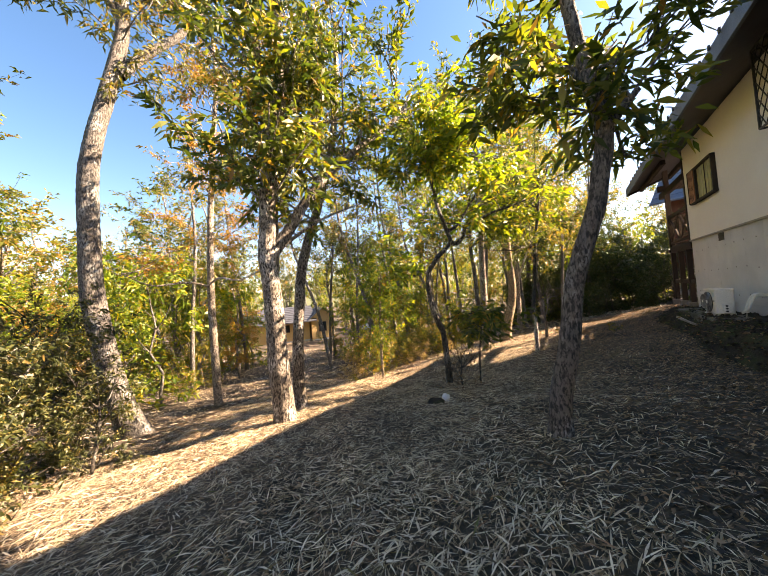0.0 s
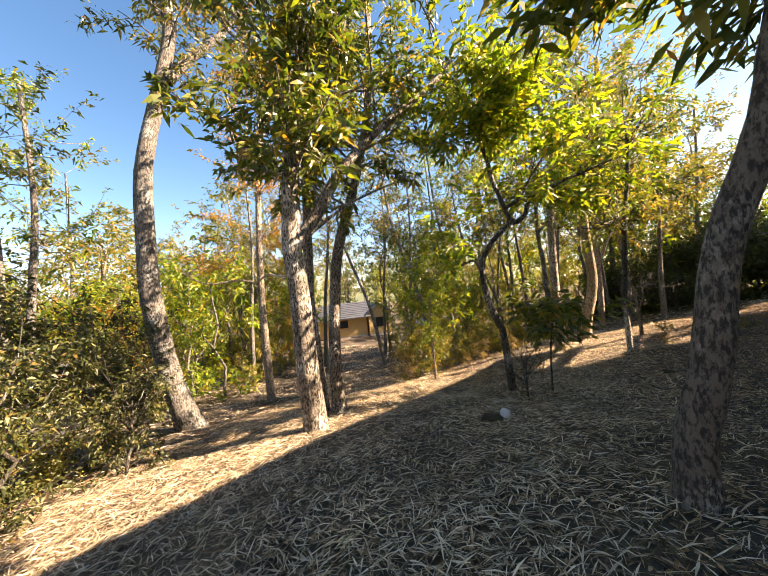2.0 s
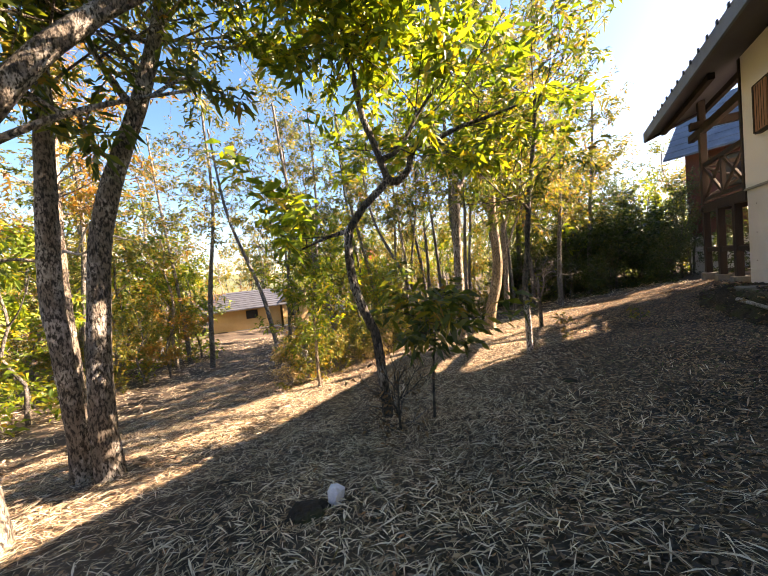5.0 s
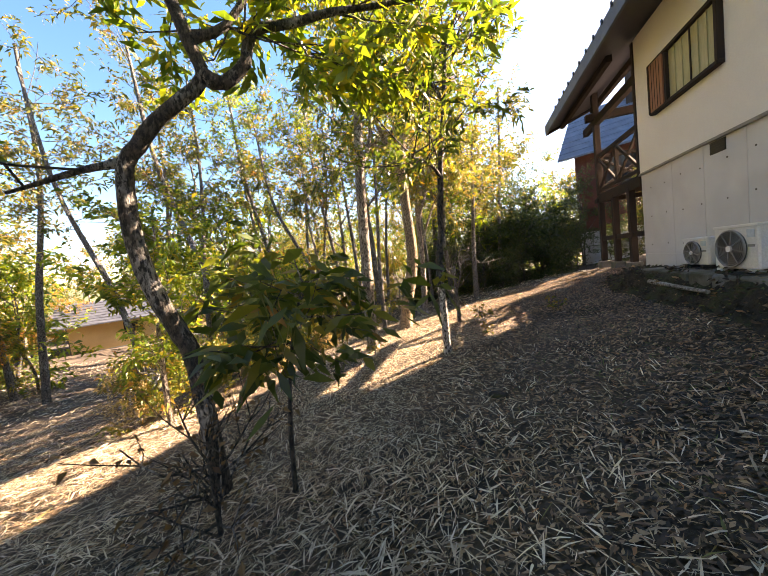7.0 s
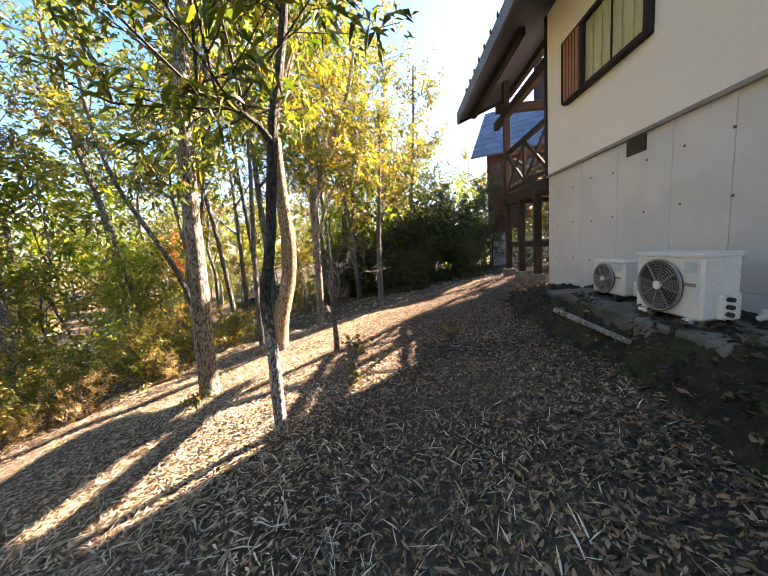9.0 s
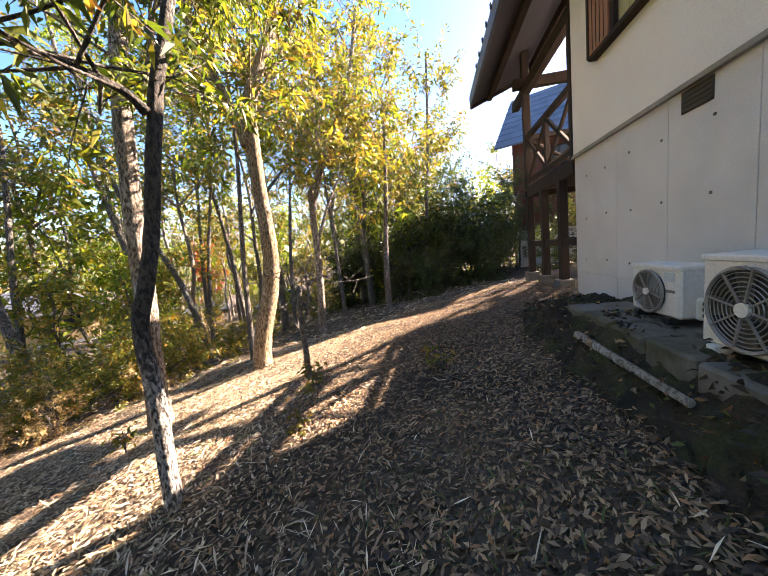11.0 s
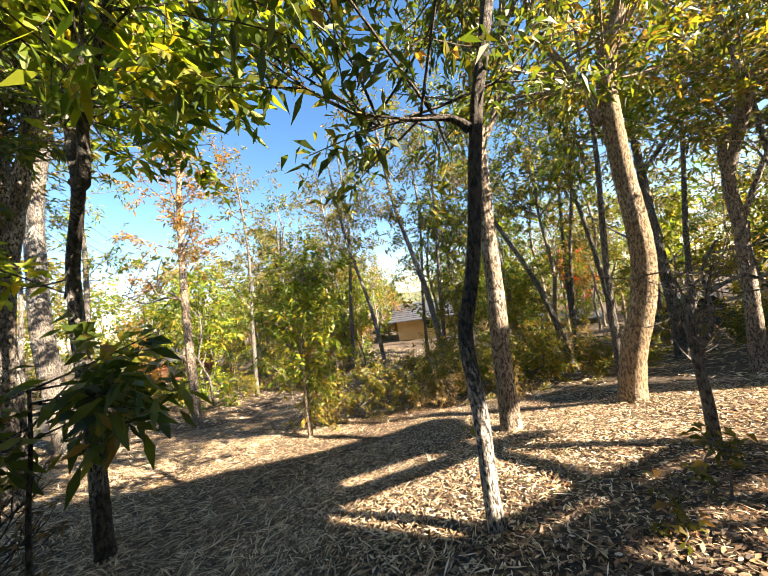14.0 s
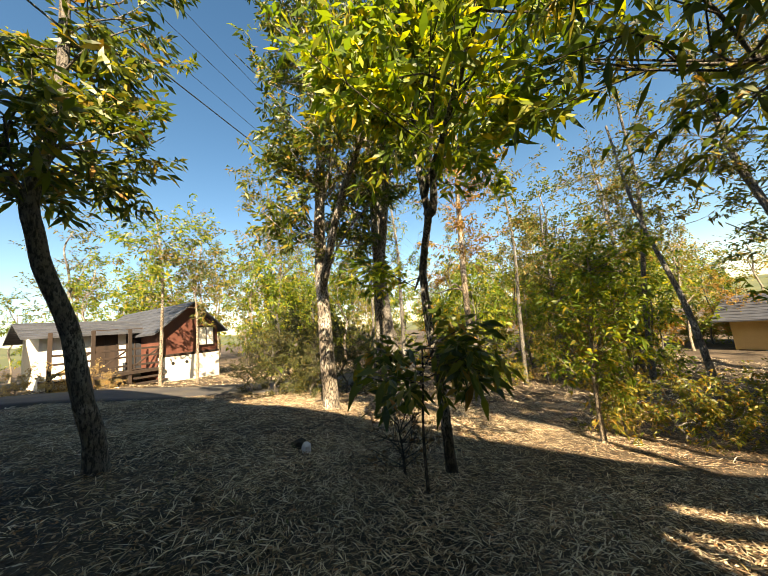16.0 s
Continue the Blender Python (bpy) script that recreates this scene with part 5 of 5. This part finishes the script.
rock("stone", gpt(0.68, 5.2, 0.06), (0.075, 0.06, 0.085), 3, M_whitestone, "white stone lying among dry leaves")
rock("clod", gpt(0.50, 5.05, 0.02), (0.15, 0.11, 0.08), 5, M_soil, "dark clod of earth beside a white stone")
# flat dark lump added in place of a shaded hole in the litter
rock("clod", gpt(3.55, 7.1, 0.01), (0.10, 0.07, 0.03), 9, M_soil, "flat dark lump standing in for a hole in the straw")
for k, (x, y, z) in enumerate(((-1.2, -7.6, 0), (-1.7, -8.2, 0), (-2.3, -8.9, 0.05), (-1.5, -8.1, 0.32), (-2.0, -8.7, 0.35), (-2.9, -9.5, 0.05), (-2.5, -9.2, 0.3))):
    rock("boulder", gpt(x - 1.9, y + 1.2, z + 0.12), (0.33, 0.27, 0.24), 20 + k, M_stone, "rounded grey stone in a low garden wall")
lg = empty("log", Matrix.Identity(4), "thin weathered log lying on the slope", "log")
v, q, _, _ = tube([gpt(7.2, 8.3, 0.22), gpt(6.92, 7.78, 0.22), gpt(6.64, 7.24, 0.22)], 0.034, 0.026, 12, 0.08, 0.06, 0, np.random.default_rng(8))
put("stem", mesh_quads("stem", v, q, True), M_deadwood, lg)
for a in (gpt(7.2, 8.3, 0.22), gpt(6.64, 7.24, 0.22)):
    part("cut_end", disc(a, (0.5, 0.87, 0.0), 0.027, 0.015, 12), M_deadwood, lg)


def parked_car(m):
    c = empty("car", m, "small dark blue car parked among the trees", "car")
    prof = [(-1.75, 0.35), (-1.8, 0.75), (-1.1, 0.92), (1.2, 0.95), (1.78, 0.85), (1.8, 0.35)]
    part("body", prism(prof, -0.78, 0.78, lambda u, v, w: (u, w, v)), M_carpaint, c)
    part("cabin", prism([(-1.0, 0.93), (-0.45, 1.48), (0.9, 1.5), (1.35, 0.96)], -0.7, 0.7, lambda u, v, w: (u, w, v)), M_glass, c)
    part("roof", box((-0.45, -0.68, 1.47), (0.92, 0.68, 1.53), 0.02), M_carpaint, c)
    for x in (-1.15, 1.15):
        for y in (-0.74, 0.74):
            wheel = part("wheel", disc((x, y, 0.29), (0, 1, 0), 0.29, 0.18, 20), M_black, c)
            part("rim", disc((x, y + (0.1 if y > 0 else -0.1), 0.29), (0, 1, 0), 0.18, 0.02, 16), M_grey, wheel)


parked_car(Matrix.Translation(gpt(5.2, 26.0, 0.02)) @ Matrix.Rotation(0.25, 4, 'Z'))
bough = empty("dead_branch", Matrix.Identity(4), "pale leafless dead branch hanging in the thin tree", "branch")
for pts, r in (([(-5.85, 9.4, 1.95), (-5.2, 9.0, 2.1), (-4.4, 8.6, 1.95), (-3.6, 8.3, 2.15), (-3.0, 8.0, 2.0)], 0.035), ([(-4.6, 8.7, 1.98), (-4.2, 8.6, 2.45), (-3.6, 8.6, 2.7)], 0.018), ([(-3.9, 8.4, 2.08), (-3.4, 7.9, 1.75), (-3.1, 7.7, 1.65)], 0.014)):
    v, q, _, _ = tube(pts, r, r * 0.4, 8, 0.1, 0.06, 0, np.random.default_rng(4))
    put("bough", mesh_quads("bough", v, q, True), M_deadwood, bough)
# a sapling beside the crooked tree, and seedlings on the slope
tree("sapling", "leafy sapling with big green leaves beside a crooked tree", gpt(1.62, 6.65), [gpt(1.62, 6.65, -0.05), gpt(1.66, 6.66, 0.6), gpt(1.74, 6.7, 1.1), gpt(1.86, 6.72, 1.5)], 0.02, 0.008, [], M_bark_dark, M_leaf_green, 71, 15, 0.62, 0.7, 6, 0.17, 0.36, "sapling", 8, 0.03, 0.2, fine=True, flat=0.2, kids=2)
tree("shrub", "bare brown twiggy shrub with withered leaves", gpt(1.2, 6.45), [gpt(1.2, 6.45, -0.05), gpt(1.2, 6.45, 0.3), gpt(1.22, 6.42, 0.6)], 0.018, 0.008, [], M_bark_dark, M_leaf_dry, 72, 22, 0.42, 0.0, 1, 0.06, 0.5, "shrub", 8, 0.03, 0.2, kids=3)
for k, (x, y) in enumerate(((4.67, 9.1), (6.24, 9.2), (4.9, 9.6), (2.9, 10.2))):
    tree("seedling", "small seedling with a few yellowing leaves", gpt(x, y), [gpt(x, y, -0.03), gpt(x + 0.02, y, 0.15), gpt(x, y + 0.03, 0.3)], 0.008, 0.004, [], M_bark_grey, M_leaf_yellow if k % 2 else M_leaf_olive, 80 + k, 4, 0.12, 0.2, 2, 0.085, 0.42, "seedling", 6, 0.0, 0.0, kids=2, group="seedlings on the slope")
for k, off in enumerate((0.0, 0.35, 0.9, 1.3)):
    ends = (Vector((14, -4.2 + off, 8.6 + 0.25 * k)), Vector((-42, 15.6 + off, 8.4 + 0.25 * k)))
    pts = [ends[0].lerp(ends[1], t) - Vector((0, 0, 0.9 * 4 * t * (1 - t))) for t in np.linspace(0, 1, 15)]
    v, q, _, _ = tube(pts, 0.016 if k == 0 else 0.007, 0.016 if k == 0 else 0.007, 6, 2.0)
    tagged(put("overhead_cable", mesh_quads("overhead_cable", v, q, True), M_wire), "black overhead cable sagging above the lane", "cable", "overhead cables", "structure")


def hills():
    a = np.radians(np.linspace(-30, 390, 240))
    rows = []
    for d, f in ((150, 0.0), (230, 0.45), (330, 0.85), (420, 1.0), (560, 0.9), (800, 0.2)):
        crest = 17 + 9 * np.sin(a * 3 + 1) + 5 * np.sin(a * 7 + 2) + 2.5 * np.sin(a * 19)
        rows.append(np.stack([d * np.cos(a), d * np.sin(a) + 10, -4.5 + f * crest + rngw.normal(0, 0.5, len(a)) * f], 1))
    v = np.stack(rows, 0)
    n, m = v.shape[:2]
    i = (np.arange(n - 1)[:, None] * m + np.arange(m - 1)[None]).reshape(-1)
    ob = put("backdrop", mesh_quads("backdrop", v.reshape(-1, 3), np.stack([i, i + 1, i + 1 + m, i + m], -1), True), M_hill)
    tagged(ob, "low wooded hills on the horizon", "hills", kind="structure")


hills()


# ---- fallen leaves ----
def wall_frame(x, y):
    """Metres along the house wall, and out from it."""
    dx, dy = x - WALL_X, y - WALL_Y
    return dx * T_AX.x + dy * T_AX.y, dx * N_OUT.x + dy * N_OUT.y


def litter(name, n, x0, x1, y0, y1, lmin, lmax, seed, material, label, thin=(0.10, 0.26), keep=None, lift=0.012):
    rng = np.random.default_rng(seed)
    x, y = rng.uniform(x0, x1, n), rng.uniform(y0, y1, n)
    ok = off_lane(x, y) if keep is None else keep(x, y, rng)
    along, out = wall_frame(x, y)
    ok &= ~((out < 1.0 + 0.2 * np.sin(along * 3)) & (along < 13.6) & (rng.uniform(0, 1, n) < 0.6)) & (out > 0.02)
    x, y = x[ok], y[ok]
    n = len(x)
    e = 0.05
    z = ground_z(x, y)
    lump = sum(a * np.sin(x * fx + px) * np.sin(y * fy + py) for a, fx, fy, px, py in ((0.03, 1.3, 1.1, 0, 1), (0.02, 2.7, 3.1, 2, 0.3), (0.012, 5.3, 4.7, 1, 2)))
    z = z + np.exp(-((x / 40) ** 2 + ((y - 8) / 40) ** 2)) * lump
    sx, sy = (ground_z(x + e, y) - ground_z(x - e, y)) / (2 * e), (ground_z(x, y + e) - ground_z(x, y - e)) / (2 * e)
    flow = 1.2 * np.sin(x * 0.7) + 1.4 * np.cos(y * 0.6 + x * 0.3)
    a = flow + rng.normal(0, 1.1, n)
    l = rng.uniform(lmin, lmax, n)
    w = l * rng.uniform(thin[0], thin[1], n)
    tilt = rng.normal(0.03, 0.15, n)
    d = np.stack([np.cos(a), np.sin(a), np.cos(a) * sx + np.sin(a) * sy + tilt], 1)
    d = unit(d)
    roll = rng.normal(0, 0.3, n)
    s = np.stack([-np.sin(a), np.cos(a), -np.sin(a) * sx + np.cos(a) * sy + roll], 1)
    s = unit(s)
    c = np.stack([x, y, z + lift + np.abs(tilt) * l * 0.45 + np.abs(roll) * w * 0.4 + rng.uniform(0, 0.018, n)], 1)
    bow = rng.uniform(-0.05, 0.12, n)[:, None] * l[:, None] * np.array([0, 0, 1.0])
    p0, p1 = c - d * l[:, None] / 2, c + d * l[:, None] / 2
    m = c + bow
    v = np.stack([p0 - s * w[:, None] * 0.12, p0 + s * w[:, None] * 0.12, m + s * w[:, None] * 0.5, m - s * w[:, None] * 0.5, p1 + s * w[:, None] * 0.08, p1 - s * w[:, None] * 0.08], 1).reshape(-1, 3)
    k = np.arange(n)[:, None] * 6
    q = np.concatenate([k + np.array([0, 1, 2, 3]), k + np.array([3, 2, 4, 5])], 1).reshape(-1, 4)
    ob = put(name, mesh_quads(name, v, q), material)
    return tagged(ob, label, "fallen leaves", kind="stuff")


def straw_zone(x, y, rng):
    """Straw on the open slope, giving way to brown leaves towards the house."""
    along, out = wall_frame(x, y)
    lane = off_lane(x, y)
    patch = 0.75 + 0.35 * np.sin(x * 1.1 + 0.5 * y) * np.sin(y * 0.9 - 0.4 * x)
    return lane & (rng.uniform(0, 1, len(x)) < np.clip((out - 1.5) / 3.0, 0.03, 1) * np.clip(1 - (along - 8.0) / 2.5, 0.12, 1) * patch)


litter("dry_straw", 430000, -5.0, 10.0, -2.0, 13.0, 0.04, 0.155, 91, M_litter, "matted carpet of dry straw-coloured grass blades and leaf strips", (0.045, 0.10), straw_zone)
litter("fallen_leaves", 130000, -5.5, 10.5, -2.0, 13.5, 0.025, 0.055, 94, M_leafmould, "brown curled fallen leaves between the straw", (0.25, 0.5))
litter("fallen_leaves", 75000, -18, 13, -6, 26, 0.09, 0.2, 92, M_litter, "thinner carpet of pale fallen leaves farther off", (0.1, 0.24),
       lambda x, y, rng: (off_lane(x, y)) & ~((x > -5) & (x < 10) & (y > -2) & (y < 13)))
# dark leaves thicken towards the wall and put some of its shadow into colour
litter("fallen_leaves", 120000, 1.0, 10.5, 1.0, 12.0, 0.025, 0.055, 95, M_leafdark, "dark damp fallen leaves near the house, darkened for its shadow", (0.3, 0.55),
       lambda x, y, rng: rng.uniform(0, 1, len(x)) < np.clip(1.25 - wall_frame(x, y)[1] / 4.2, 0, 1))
# pale leaves kept to the sunlit ground, so their colour adds to its brightness
litter("fallen_leaves", 95000, 1.0, 9.0, 7.0, 14.0, 0.024, 0.05, 96, M_litter, "pale curled leaves that brighten the sunlit slope by colour", (0.25, 0.45),
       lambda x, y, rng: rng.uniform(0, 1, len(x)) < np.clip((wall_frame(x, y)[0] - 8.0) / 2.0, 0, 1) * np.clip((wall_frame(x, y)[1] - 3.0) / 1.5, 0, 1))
litter("fallen_leaves", 90000, 2.0, 10.5, 3.0, 13.5, 0.03, 0.065, 97, M_leafmould, "brown dry leaves lying thick towards the house", (0.22, 0.42),
       lambda x, y, rng: rng.uniform(0, 1, len(x)) < np.clip((wall_frame(x, y)[0] - 5.0) / 3.0, 0, 1) * np.clip(1.6 - wall_frame(x, y)[1] / 3.2, 0.1, 1))
litter("low_grass", 5000, 3.5, 9.5, 4.5, 10.5, 0.05, 0.12, 93, M_grass, "sparse low green grass among dry leaves", (0.06, 0.12),
       lambda x, y, rng: rng.uniform(0, 1, len(x)) < np.clip(0.35 + 0.6 * np.sin(x * 1.3 + 1) * np.sin(y * 1.1), 0, 1))
